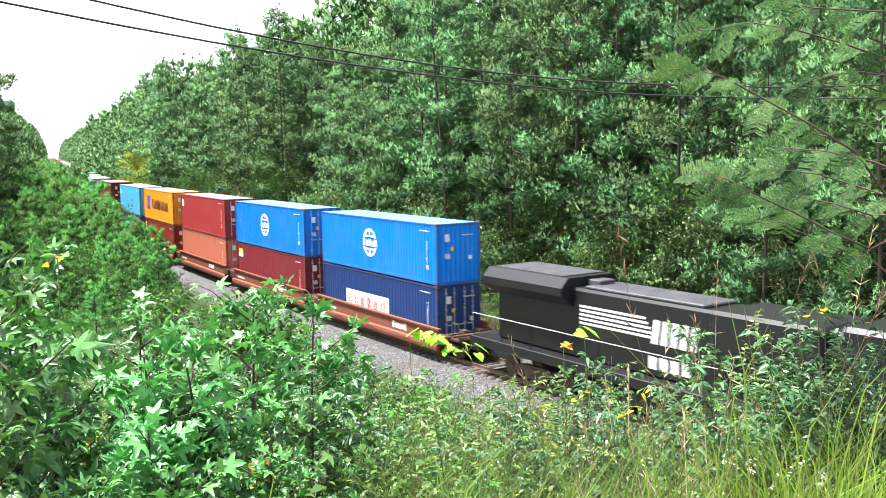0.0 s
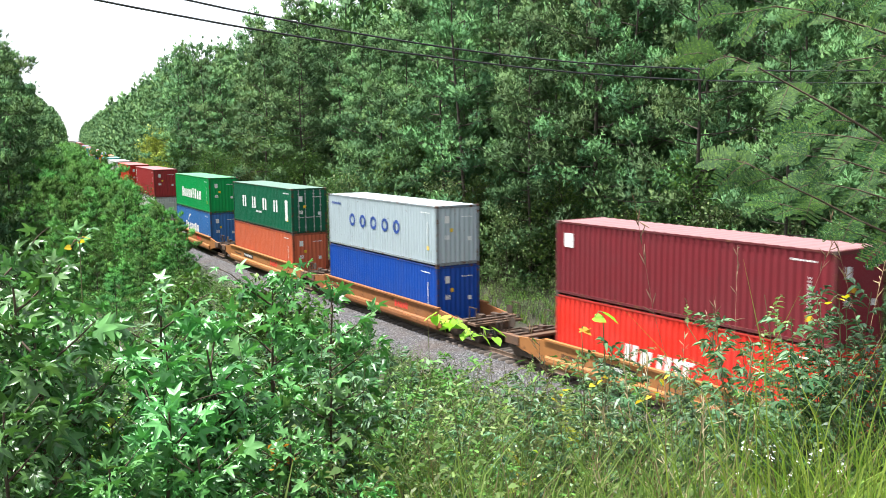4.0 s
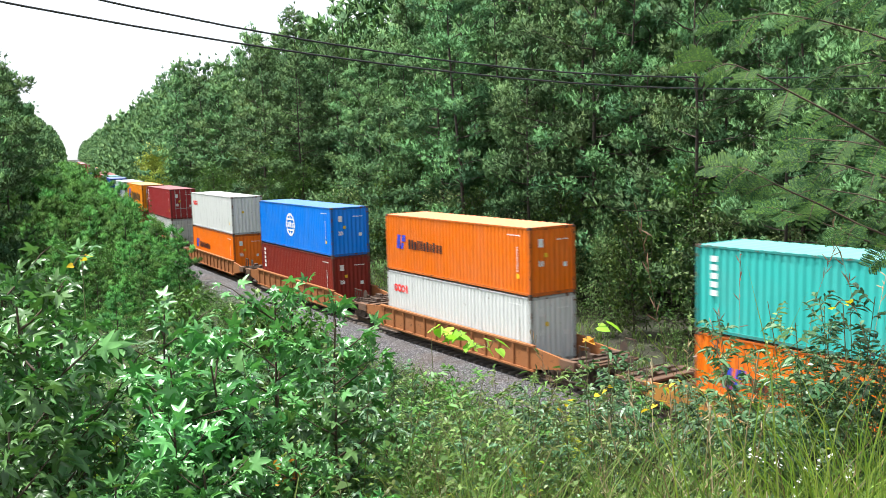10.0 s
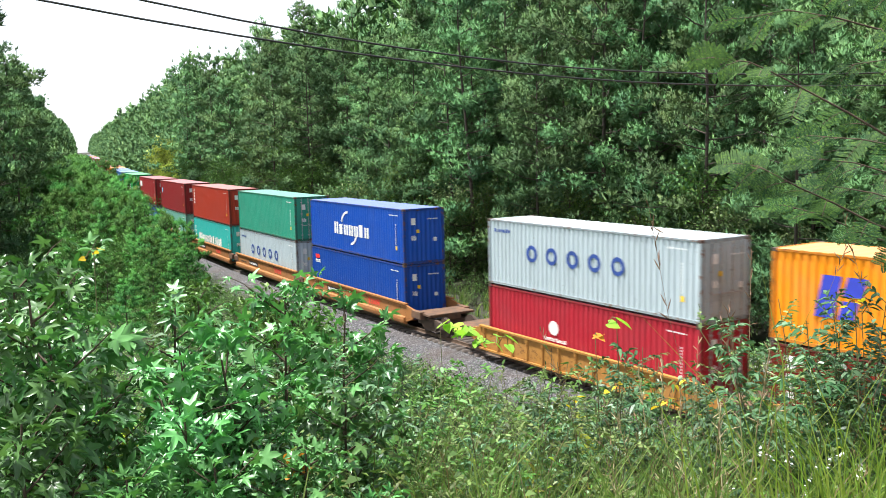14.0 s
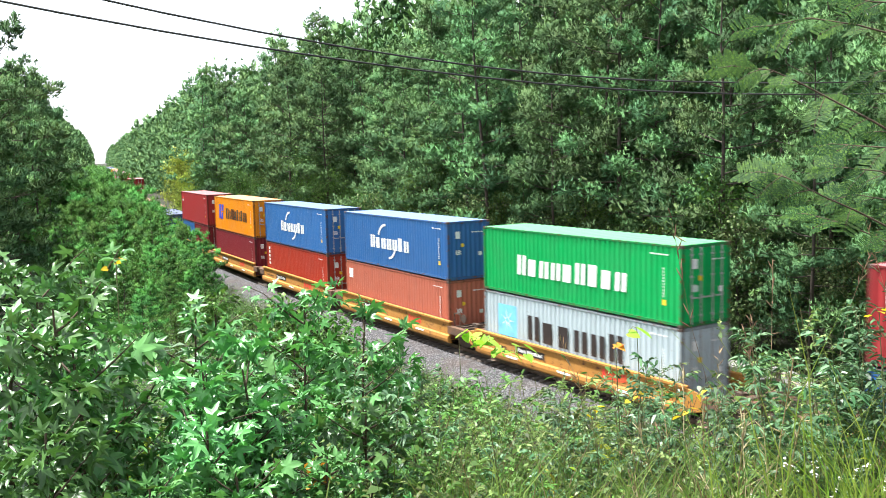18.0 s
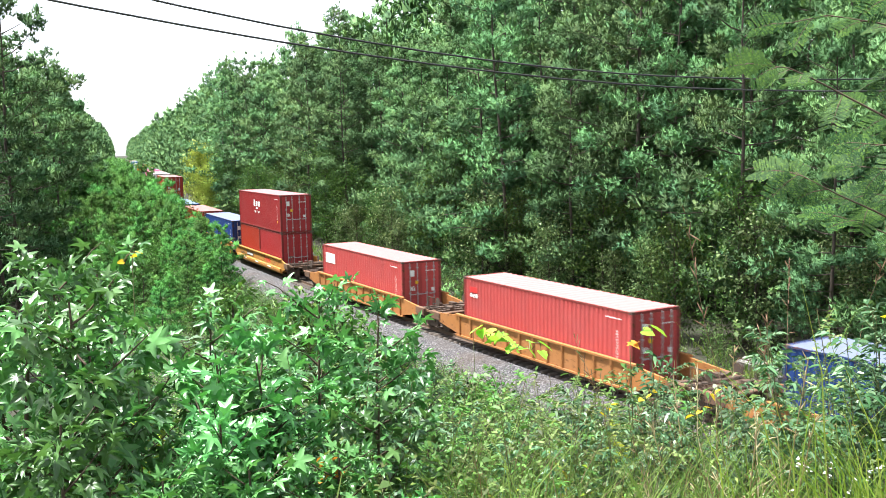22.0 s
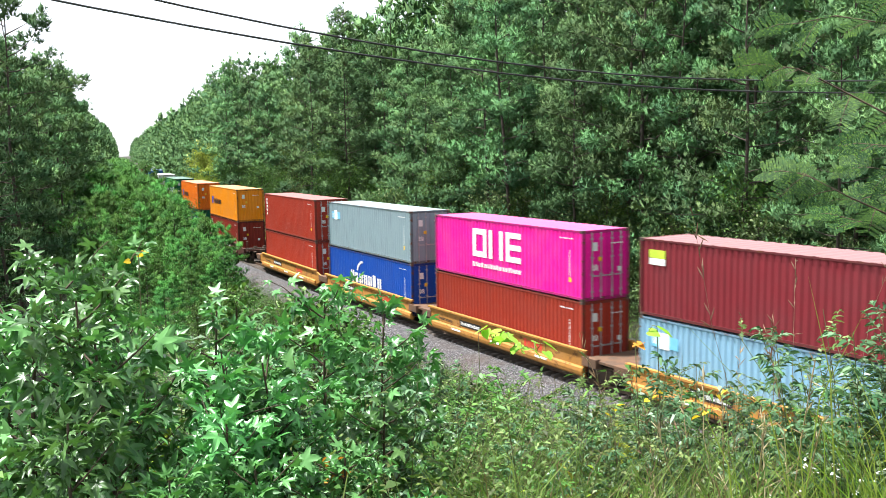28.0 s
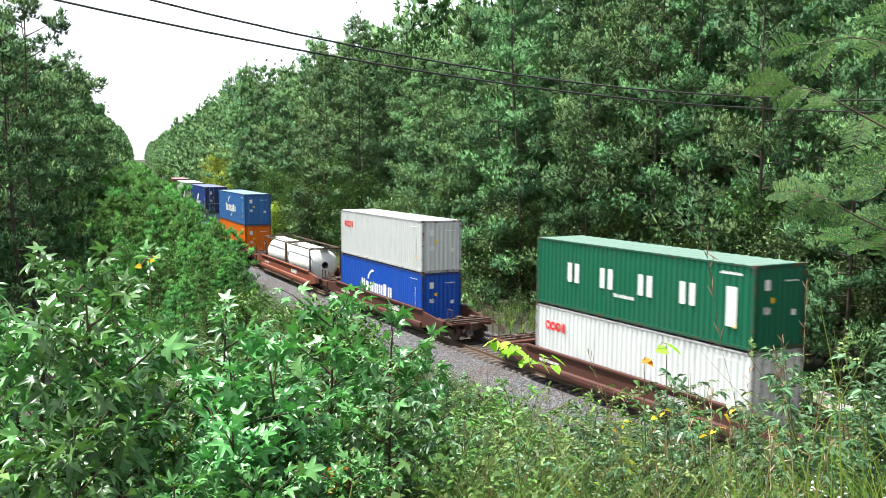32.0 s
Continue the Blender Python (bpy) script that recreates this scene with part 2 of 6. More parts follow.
def box(bm, x0, x1, y0, y1, z0, z1, bev=0.0):
    vs = [bm.verts.new(p) for p in ((x0, y0, z0), (x1, y0, z0), (x1, y1, z0), (x0, y1, z0), (x0, y0, z1), (x1, y0, z1), (x1, y1, z1), (x0, y1, z1))]
    fs = [bm.faces.new([vs[i] for i in f]) for f in ((3, 2, 1, 0), (4, 5, 6, 7), (0, 1, 5, 4), (1, 2, 6, 5), (2, 3, 7, 6), (3, 0, 4, 7))]
    if bev:
        es = list({e for f in fs for e in f.edges})
        bmesh.ops.bevel(bm, geom=es, offset=bev, segments=1, affect="EDGES")
    return bm


def boxes(*bs, bev=0.0):
    bm = bmesh.new()
    for b in bs:
        box(bm, *b, bev=bev)
    return bm


def prism(bm, outline, x0, x1, axis="x"):
    """A solid with that outline: (y, z) swept along x, or (x, z) swept along y."""
    at = (lambda s, p: (s, p[0], p[1])) if axis == "x" else (lambda s, p: (p[0], s, p[1]))
    a = [bm.verts.new(at(x0, p)) for p in outline]
    b = [bm.verts.new(at(x1, p)) for p in outline]
    n = len(outline)
    bm.faces.new(a)
    bm.faces.new(b[::-1])
    for i in range(n):
        bm.faces.new((a[i], b[i], b[(i + 1) % n], a[(i + 1) % n]))
    bmesh.ops.recalc_face_normals(bm, faces=bm.faces)
    return bm


def disc(bm, r, y0, y1, cx=0, cz=0, seg=16):
    return prism(bm, [(cx + r * math.cos(2 * math.pi * i / seg), cz + r * math.sin(2 * math.pi * i / seg)) for i in range(seg)], y0, y1, "y")


def tube(points, radii, seg=6):
    """Verts and quads of a tapered tube along points."""
    points = np.asarray(points, float)
    V, F = [], []
    for i, (p, r) in enumerate(zip(points, radii)):
        d = points[min(i + 1, len(points) - 1)] - points[max(i - 1, 0)]
        d = d / (np.linalg.norm(d) + 1e-9)
        u = np.cross(d, (0.31, 0.17, 0.94) if abs(d[2]) < 0.9 else (1, 0.1, 0))
        u /= np.linalg.norm(u) + 1e-9
        w = np.cross(d, u)
        for k in range(seg):
            a = 2 * math.pi * k / seg
            V.append(p + r * (math.cos(a) * u + math.sin(a) * w))
    for i in range(len(points) - 1):
        for k in range(seg):
            k2 = (k + 1) % seg
            F.append((i * seg + k, i * seg + k2, (i + 1) * seg + k2, (i + 1) * seg + k))
    return np.array(V), np.array(F)


def joined(chunks):
    V, F, n = [], [], 0
    mixed_sides = len({np.asarray(f).shape[1] for _, f in chunks}) > 1
    for v, f in chunks:
        f = np.asarray(f)
        if mixed_sides and f.shape[1] == 4:
            f = np.concatenate([f[:, (0, 1, 2)], f[:, (0, 2, 3)]])
        V.append(v)
        F.append(f + n)
        n += len(v)
    return np.concatenate(V), np.concatenate(F)


# ---- the line of the track: an arc that runs out straight at both ends ----
CURVE, ARC_END, ARC_START = 0.0014486, 157.0, -60.0


def on_track(s, off=0.0):
    """Place and heading (radians) at s metres along the track; s grows towards -x. off: metres to the far side."""
    c = min(max(s, ARC_START), ARC_END)
    a, rest = CURVE * c, s - min(max(s, ARC_START), ARC_END)
    x = -math.sin(a) / CURVE - rest * math.cos(a) + off * math.sin(a)
    y = (1 - math.cos(a)) / CURVE + rest * math.sin(a) + off * math.cos(a)
    return x, y, -a


def track_coords(x, y):
    """s and off of a place."""
    a = math.atan2(-x, 1 / CURVE - y)
    s = a / CURVE
    if ARC_START <= s <= ARC_END:
        return s, 1 / CURVE - math.hypot(x, y - 1 / CURVE)
    c = ARC_END if s > ARC_END else ARC_START
    px, py, h = on_track(c)
    dx, dy = x - px, y - py
    return c - (dx * math.cos(h) + dy * math.sin(h)), -dx * math.sin(h) + dy * math.cos(h)


def ground_z(x, y):
    s, off = track_coords(x, y)
    u = -0.75 * x + 0.66 * (y + 25.05)
    hill = 7.95 - 0.38 * max(0.0, u - 1.2) if u < 60 else -99
    hill = max(hill, -0.9)
    if off < 0:
        cut = -0.9 + max(0.0, -off - 4.6) * 0.75
        z = min(hill, cut)
    else:
        z = min(hill, -0.9) + max(0.0, min(off - 9.0, 40)) * 0.05
    return z + 0.12 * noise.noise(Vector((x * 0.3, y * 0.3, 0.0)))


# ---- ground, ballast, track ----
def ground():
    def axis(lo, hi, dense_lo, dense_hi, step):
        mid = list(np.arange(dense_lo, dense_hi + 0.01, step))
        left = [dense_lo - (dense_lo - lo) * k ** 2 for k in np.linspace(1, 0.08, 16)]
        right = [dense_hi + (hi - dense_hi) * k ** 2 for k in np.linspace(0.08, 1, 16)]
        return left + mid + right
    xs, ys = axis(-2600, 2600, -120, 10, 1.5), axis(-2600, 2600, -34, 40, 1.0)
    V = [(x, y, ground_z(x, y)) for y in ys for x in xs]
    n = len(xs)
    F = [(j * n + i, j * n + i + 1, (j + 1) * n + i + 1, (j + 1) * n + i) for j in range(len(ys) - 1) for i in range(n - 1)]
    ob = new("ground", mesh_np("ground", V, F, SOIL, True))
    tagged(ob, "brown soil and low green growth on a slope down to the track", "ground", kind="structure")


def sweep(name, profile, s0, s1, step, material, smooth=False):
    ss = np.arange(s0, s1 + 0.01, step)
    V = []
    for s in ss:
        for off, z in profile:
            x, y, _ = on_track(s, off)
            V.append((x, y, z))
    k = len(profile)
    F = [(i * k + j, i * k + j + 1, (i + 1) * k + j + 1, (i + 1) * k + j) for i in range(len(ss) - 1) for j in range(k - 1)]
    return new(name, mesh_np(name, V, F, material, smooth))


def track():
    tagged(sweep("ballast_bed", [(-5.0, -1.05), (-3.9, -0.72), (-2.1, -0.28), (2.1, -0.28), (4.2, -0.8), (5.2, -1.05)], -780, 980, 4, BALLAST),
           "grey crushed-stone ballast bed under the track", "ballast", kind="structure")
    for side in (-0.755, 0.755):
        p = [(side - 0.07, -0.17), (side - 0.02, -0.15), (side - 0.036, -0.03), (side - 0.036, 0.0), (side + 0.036, 0.0), (side + 0.036, -0.03), (side + 0.02, -0.15), (side + 0.07, -0.17)]
        tagged(sweep("rail", p, -780, 980, 4, STEEL), "worn brown steel rail on wooden ties", "rail", "rails", "structure")
    V, F = [], []
    for i in range(0, 700):
        s = -60 + i * 0.53
        x, y, h = on_track(s)
        c, sn = math.cos(h), math.sin(h)
        b = len(V)
        for dz in (-0.35, -0.17):
            for dx, dy in ((-0.11, -1.3), (0.11, -1.3), (0.11, 1.3), (-0.11, 1.3)):
                V.append((x + dx * c - dy * sn, y + dx * sn + dy * c, dz))
        F += [(b + 4, b + 5, b + 6, b + 7), (b, b + 1, b + 5, b + 4), (b + 1, b + 2, b + 6, b + 5), (b + 2, b + 3, b + 7, b + 6), (b + 3, b, b + 4, b + 7)]
    tagged(new("railway_ties", mesh_np("railway_ties", V, F, TIE)), "dark weathered wooden ties laid across the ballast", "ties", kind="stuff")


ground()
track()
# ---- plants ----
def unit(v):
    return v / (np.linalg.norm(v, axis=-1, keepdims=True) + 1e-9)


def tufts(r, centres, dirs, blades, length, width, spread):
    """Needle sprays: thin blades fanning out of each centre."""
    n = len(centres)
    c = np.repeat(centres, blades, 0)
    d = unit(np.repeat(dirs, blades, 0) + r.normal(0, spread, (n * blades, 3)))
    ln = length * r.uniform(0.6, 1.15, (n * blades, 1))
    side = unit(np.cross(d, r.normal(0, 1, (n * blades, 3)))) * width * 0.5
    V = np.stack([c - side, c + side, c + d * ln], 1).reshape(-1, 3)
    return V, np.arange(len(V)).reshape(-1, 3)


def leaves(r, centres, dirs, length, width, droop=0.25, sides=6):
    """Pointed oval leaves that droop a little; far ones have four sides."""
    n = len(centres)
    d = unit(dirs)
    side = unit(np.cross(d, unit(r.normal(0, 0.45, (n, 3)) + (0, 0, 1))))
    up = np.cross(side, d)
    ln = length * r.uniform(0.6, 1.2, (n, 1))
    w = width * ln / length * 0.5
    mid = centres + d * ln * 0.45 - up * w * 0.25
    tip = centres + d * ln - np.array((0, 0, 1)) * ln * droop
    rim = (mid + side * w + up * w * 0.4, mid - side * w + up * w * 0.4)
    if sides == 4:
        V = np.stack([centres, rim[0], tip, rim[1]], 1).reshape(-1, 3)
        return V, np.arange(len(V)).reshape(-1, 4)
    back, fore = (centres - mid) * 0.5, (tip - mid) * 0.42
    V = np.stack([centres, rim[0] + back, rim[0] + fore - side * w * 0.2, tip, rim[1] + fore + side * w * 0.2, rim[1] + back], 1).reshape(-1, 3)
    return V, np.arange(len(V)).reshape(-1, 6)


def limb(r, base, direction, length, bend, n=5):
    d = np.asarray(direction, float)
    pts = [np.asarray(base, float)]
    for i in range(n):
        d = unit(d + np.array((0, 0, bend)) + r.normal(0, 0.10, 3))
        pts.append(pts[-1] + d * length / n)
    return np.array(pts)


def sample(pts, f):
    """Points at fractions f along a polyline, and directions there."""
    k = np.clip(f * (len(pts) - 1), 0, len(pts) - 1.001)
    i = k.astype(int)
    w = (k - i)[:, None]
    return pts[i] * (1 - w) + pts[i + 1] * w, unit(pts[i + 1] - pts[i])


def tree_base(name, wood, crown, crown_mat, label, category, bark=BARK):
    ob = new(name)
    tagged(ob, label, category)
    put("trunk", mesh_np("trunk", *wood[0], bark, True), ob)
    tagged(put("branching", mesh_np("branching", *joined(wood[1:]), bark), ob), kind="stuff")
    put("crown", mesh_np("crown", crown[0], crown[1], crown_mat, round_to=crown[2]), ob)
    return ob


def pine_arrays(seed, height, low, radius, limbs, sprays, per, blades, tuft=0.30, wide=0.040, lean=0.035, rise=0.8, spray=0.225, bare=False):
    """Trunk and crown of a pine: limbs in a spiral, each ending in flat-bottomed sprays, a spray a dome of needle tufts that point up and outwards."""
    r = np.random.default_rng(seed)
    n = 9
    zs = np.linspace(0, 1, n)
    wob = np.cumsum(r.normal(0, lean, (n, 2)), 0) * height / n * 1.2
    trunk = np.column_stack([wob, zs * height])
    trunk[0, 2] = -0.5
    chunks = [tube(trunk, 0.0062 * height * (1 - zs * 0.93) + 0.012, 7)]
    C, D, Q, H = [], [], [], []
    for k in range(limbs):
        f = low + (0.985 - low) * ((k + r.uniform(0, 0.8)) / limbs)
        az = k * 2.39996 + r.uniform(-0.5, 0.5)
        fr = (f - low) / (1 - low)
        ln = radius * (0.5 + 0.65 * math.sin(math.pi * min(1, fr * 0.78 + 0.2))) * (1 - 0.70 * fr ** 3) * r.uniform(0.55, 1.25)
        base, _ = sample(trunk, np.array([f]))
        out = np.array((math.cos(az), math.sin(az), 0.0))
        pts = limb(r, base[0], out + (0, 0, -0.10 + 0.9 * fr ** 2), ln, r.uniform(0.02, 0.10))
        if not bare:
            chunks.append(tube(pts[::2] if height < 8 else pts, np.linspace(0.045, 0.010, len(pts))[::2 if height < 8 else 1] * (height / 20), 3))
        side = np.array((-out[1], out[0], 0.0))
        m = max(2, round(sprays * (0.45 + 0.65 * ln / radius)))
        f2 = np.concatenate([[1.0], r.uniform(0.32, 0.95, m - 1)])
        at, d = sample(pts, f2)
        swing = r.uniform(-1, 1, m) * 0.42 * ln * (1.05 - 0.6 * f2)
        swing[0] = 0
        for c, e, w, g in zip(at, d, swing, f2):
            c = c + side * w + (0, 0, abs(w) * 0.12)
            size = spray * radius * r.uniform(0.65, 1.3) * (1 - 0.35 * fr)
            q = unit(r.normal(0, 1, (per, 3)) + (0, 0, 0.3))
            C.append(c + q * (size, size, size * 0.78) * r.uniform(0.35, 1.0, (per, 1)))
            D.append(unit(q * 0.55 + e * 0.35 + (0, 0, rise) + r.normal(0, 0.12, (per, 3))))
            Q.append(np.repeat([c - (0, 0, 0.35 * size)], per, 0))
            H.append((*(c - (0, 0, 0.1 * size)), size))
    top = trunk[-1] + r.normal(0, 0.05 * radius, (per, 3)) * (1, 1, 3)
    C.append(top)
    D.append(unit(r.normal(0, 0.3, (per, 3)) + (0, 0, 1)))
    Q.append(np.repeat([trunk[-1] - (0, 0, 0.3 * radius)], per, 0))
    C, D, Q = np.concatenate(C), np.concatenate(D), np.concatenate(Q)
    v, f = tufts(r, C, D, blades, tuft, wide, 0.55)
    v += np.repeat(unit(r.normal(0, 1, (len(v) // 3, 3))) * tuft * 0.14, 3, 0)
    away = np.repeat(unit((C - Q) * (1, 1, 1.1)), blades * 3, 0)
    tip = v - np.repeat(C, blades * 3, 0)
    norm = unit(away + unit(tip) * 0.28 + (0, 0, 0.22) + unit(v * (1, 1, 0)) * 0.22 + r.normal(0, 0.05, v.shape))
    # the dense heart of each spray: short broad bunches of needles
    H = np.array(H)
    b, broad = (5, 0.11) if bare else (18, 0.04)
    d = unit(r.normal(0, 1, (len(H), b, 3)) * (1, 1, 0.7))
    w = unit(np.cross(d, r.normal(0, 1, d.shape))) * H[:, None, 3:] * broad
    mid = H[:, None, :3] + d * H[:, None, 3:] * 0.1
    hv = np.stack([mid - w, mid + w, mid + d * H[:, None, 3:] * r.uniform(0.4, 0.75, (len(H), b, 1))], 2).reshape(-1, 3)
    hn = unit(np.repeat(d.reshape(-1, 3), 3, 0) + (0, 0, 0.1))
    v, f = joined([(v, f), (hv, np.arange(len(hv)).reshape(-1, 3))])
    return chunks, (v, f, np.concatenate([norm, hn]))


def pine(label, mat, *args, name="pine_tree", **more):
    return tree_base(name, *pine_arrays(*args, **more), mat, label, "pine tree")


def broadleaf(seed, height, low, radius, limbs, per, leaf, label, mat=OAK, name="broadleaf_tree", category="tree", bark=BARK, cluster=26):
    r = np.random.default_rng(seed)
    n = 7
    zs = np.linspace(0, 1, n)
    trunk = np.column_stack([np.cumsum(r.normal(0, 0.03, (n, 2)), 0) * height / n * 1.5, zs * height * 0.92])
    trunk[0, 2] = -0.4
    chunks = [tube(trunk, 0.010 * height * (1 - zs * 0.9) + 0.010, 6)]
    C, Dn, Q = [], [], []
    for k in range(limbs):
        f = low + (1 - low) * (k + r.uniform(0, 0.9)) / limbs
        fr = (f - low) / (1 - low)
        az = k * 2.39996 + r.uniform(-0.5, 0.5)
        ln = radius * (0.55 + 0.6 * math.sin(math.pi * min(1, 0.2 + fr * 0.75))) * r.uniform(0.6, 1.2)
        base, _ = sample(trunk, np.array([f * 0.98]))
        pts = limb(r, base[0], (math.cos(az), math.sin(az), 0.35 + 0.6 * fr), ln, r.uniform(-0.04, 0.10))
        chunks.append(tube(pts, np.linspace(0.04, 0.010, len(pts)) * (height / 14), 4))
        for _ in range(max(2, int(per / cluster))):
            p0, _ = sample(pts, np.array([1 - r.uniform(0, 0.75) ** 1.3]))
            cl = p0[0] + r.normal(0, 0.13 * radius, 3)
            q = r.normal(0, 1, (cluster, 3)) * (0.16 * radius, 0.16 * radius, 0.10 * radius) + cl
            C.append(q)
            Q.append(np.repeat([cl], cluster, 0))
            Dn.append(unit(q - cl + r.normal(0, 0.12 * radius, (cluster, 3)) + (0, 0, -0.02)))
    v, f = leaves(r, np.concatenate(C), np.concatenate(Dn), leaf, leaf * 0.62, 0.25, 4)
    q = np.repeat(np.concatenate(Q), 4, 0)
    return tree_base(name, chunks, (v, f, unit(unit(v - q + (0, 0, 0.05)) + unit(v * (1, 1, 0)) * 0.3 + r.normal(0, 0.25, v.shape))), mat, label, category, bark)


def scatter_copies(kinds, spots):
    """Copies of the kinds at spots of (kind, x, y, turn, lean, size)."""
    used = set()
    for k, x, y, turn, lean, size in spots:
        ob = kinds[k]
        m = pose(x, y, ground_z(x, y) - 0.05, lean, lean * 0.6, turn)
        if k not in used:
            used.add(k)
            ob.matrix_basis = m @ Matrix.Scale(size, 4)
        else:
            copy_thing(ob, m).scale = (size, size, size)


def woods_sheet(name, forms, spots, label, mat=PINE):
    """Distant growth in one object; forms: (wood, crown) arrays, spots as for scatter_copies."""
    forms = [(joined(q[0]), *q[1:]) for q in forms]
    wood, crown, normals = [], [], []
    for k, x, y, turn, lean, size in spots:
        m = pose(x, y, ground_z(x, y) - 0.05, lean, lean * 0.6, turn)
        R, t = np.array(m.to_3x3()), np.array(m.translation)
        wd, cr = forms[k][:2]
        wood.append((wd[0] * size @ R.T + t, wd[1]))
        crown.append((cr[0] * size @ R.T + t, cr[1]))
        if len(cr) > 2:
            normals.append(cr[2] @ R.T)
    wv, wf = joined(wood)
    if crown[0][1].shape[1] == 3 and wf.shape[1] == 4:
        wf = np.concatenate([wf[:, (0, 1, 2)], wf[:, (0, 2, 3)]])
    v, f = joined([(wv, wf)] + crown)
    rounded = None
    if normals:
        rounded = np.concatenate([np.zeros_like(wv)] + normals)
    tagged(new(name, mesh_np(name, v, f, BARK, False, mat, len(wf), rounded)), label, "woods", kind="stuff")


def forest():
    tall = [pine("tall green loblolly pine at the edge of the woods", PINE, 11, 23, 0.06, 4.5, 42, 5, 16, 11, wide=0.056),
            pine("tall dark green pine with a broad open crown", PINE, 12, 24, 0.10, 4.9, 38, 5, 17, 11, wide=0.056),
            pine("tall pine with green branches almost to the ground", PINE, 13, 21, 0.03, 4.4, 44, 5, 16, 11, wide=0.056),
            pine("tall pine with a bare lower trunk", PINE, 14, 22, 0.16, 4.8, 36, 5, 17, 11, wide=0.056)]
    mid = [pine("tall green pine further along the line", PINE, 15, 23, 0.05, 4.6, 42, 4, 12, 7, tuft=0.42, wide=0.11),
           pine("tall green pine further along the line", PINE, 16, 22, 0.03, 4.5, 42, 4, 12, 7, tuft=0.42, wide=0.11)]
    oaks = [broadleaf(31, 12, 0.12, 3.2, 40, 104, 0.30, "green broadleaf tree under the pines"),
            broadleaf(32, 7.5, 0.06, 2.3, 34, 90, 0.22, "pale green understorey tree at the edge of the woods", PALE_LEAF),
            broadleaf(33, 8.5, 0.05, 2.5, 38, 96, 0.24, "bushy green young tree beside the track"),
            broadleaf(34, 8.0, 0.04, 2.2, 44, 130, 0.26, "yellow-green young tree turning with the season", foliage("turning_leaves", (0.42, 0.60, 0.10), (0.55, 0.74, 0.14), (0.72, 0.82, 0.22), 0.35))]
    for o in tall + mid:
        tagged(o, group="pines of the woods")
    for o in oaks:
        tagged(o, group="trees under the pines")
    far = [pine_arrays(21, 23, 0.04, 4.5, 36, 4, 4, 6, 0.64, 0.22, bare=True), pine_arrays(22, 24, 0.08, 4.6, 36, 4, 4, 6, 0.64, 0.22, bare=True),
           pine_arrays(23, 23, 0.04, 4.6, 28, 3, 4, 5, 0.86, 0.32, bare=True), pine_arrays(24, 23, 0.04, 4.7, 22, 3, 3, 4, 1.3, 0.60, bare=True)]
    r = np.random.default_rng(5)
    near_spots, far_spots = [], []

    def add(k, s, off, size):
        x, y, _ = on_track(s, off)
        if off > 12.5 and 40 < s < 260:
            size *= 1.0 + 0.045 * min(1.0, (s - 40) / 25)
        elif off < -12.5 and s < 430:
            size *= 0.97
        (far_spots if k is None else near_spots).append(((3 if abs(s) > 290 or off > 27 or off < -16.5 else 2 if off > 20.5 or s > 215 else r.integers(0, 2)) if k is None else k, x, y, r.uniform(0, 360), r.normal(0, 1.5), size))
    # far side: the woods' edge and rows behind
    for row, (off, step, sz) in enumerate(((13.8, 5.3, 0.92), (18.0, 4.8, 1.0), (23.0, 4.4, 1.06), (28.5, 4.4, 1.10), (36.0, 4.0, 1.16), (44.0, 4.0, 1.2), (53.0, 4.0, 1.2))):
        s = -14.0 + row
        while s < 150:
            k = r.choice([0, 1, 2, 2]) if row == 0 else r.integers(0, 4)
            k = 8 + k % 2 if s > 95 else k
            add(k if s > 8 and (row < 2 or (row == 2 and s < 40)) else None, s, off + r.normal(0, 1.7), sz * r.uniform(0.80, 1.14))
            s += step * r.uniform(0.75, 1.3)
    s = 150.0
    while s < 430:
        for off in (13.0, 18.0, 25.0):
            add(None, s + r.uniform(-2, 2), off + r.normal(0, 1), r.uniform(0.88, 1.12))
        s += 4.6
    while s < 1300:
        for off in (13.0, 19.0, -13.0, -19.0):
            add(None, s + r.uniform(-2, 2), off + r.normal(0, 1), r.uniform(0.85, 1.12))
        s += 9.0
    s = 106.0
    while s < 430:
        add(None, s, -10.6 + r.normal(0, 0.6), r.uniform(0.3, 0.5))
        s += r.uniform(2.2, 4)
    s = -12.0
    while s < 150:
        add(4 + r.choice([0, 1, 1, 2, 2, 2]), s, 11.4 + r.normal(0, 0.8), r.uniform(0.55, 1.05))
        s += r.uniform(2.0, 3.8)
    # undergrowth that closes the view between the trunks
    for off in (15.5, 19.5, 25.0, 32.0, 40.0):
        s = -16.0
        while s < 150:
            far_spots.append((2 if off < 22 else 3, *on_track(s, off + r.normal(0, 1.0))[:2], r.uniform(0, 360), 0, r.uniform(0.24, 0.44)))
            s += r.uniform(1.6, 3.0)
    for s, off, size in ((155, 6.8, 1.35), (151, 6.9, 1.0), (146, 7.4, 0.75), (112, 8.6, 0.55)):
        add(7, s, off, size)
    # near side: woods on the other side of the line
    for row, (off, step, start) in enumerate(((-15.7, 4.0, 88.0), (-20.4, 4.6, 62.0), (-26.4, 6.0, 48.0))):
        s = start
        while s < 430:
            add(8 + r.integers(0, 2) if s < 125 else None, s, off + r.normal(0, 0.8), r.uniform(0.80, 1.02))
            s += step * r.uniform(0.8, 1.3)
    scatter_copies(tall + oaks + mid, near_spots)
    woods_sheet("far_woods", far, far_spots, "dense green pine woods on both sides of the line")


def along_view(turn, dist):
    """A place dist metres from the eye, turn degrees to the left of +y."""
    a = radians(turn)
    return EYE[0] - math.sin(a) * dist, EYE[1] + math.cos(a) * dist


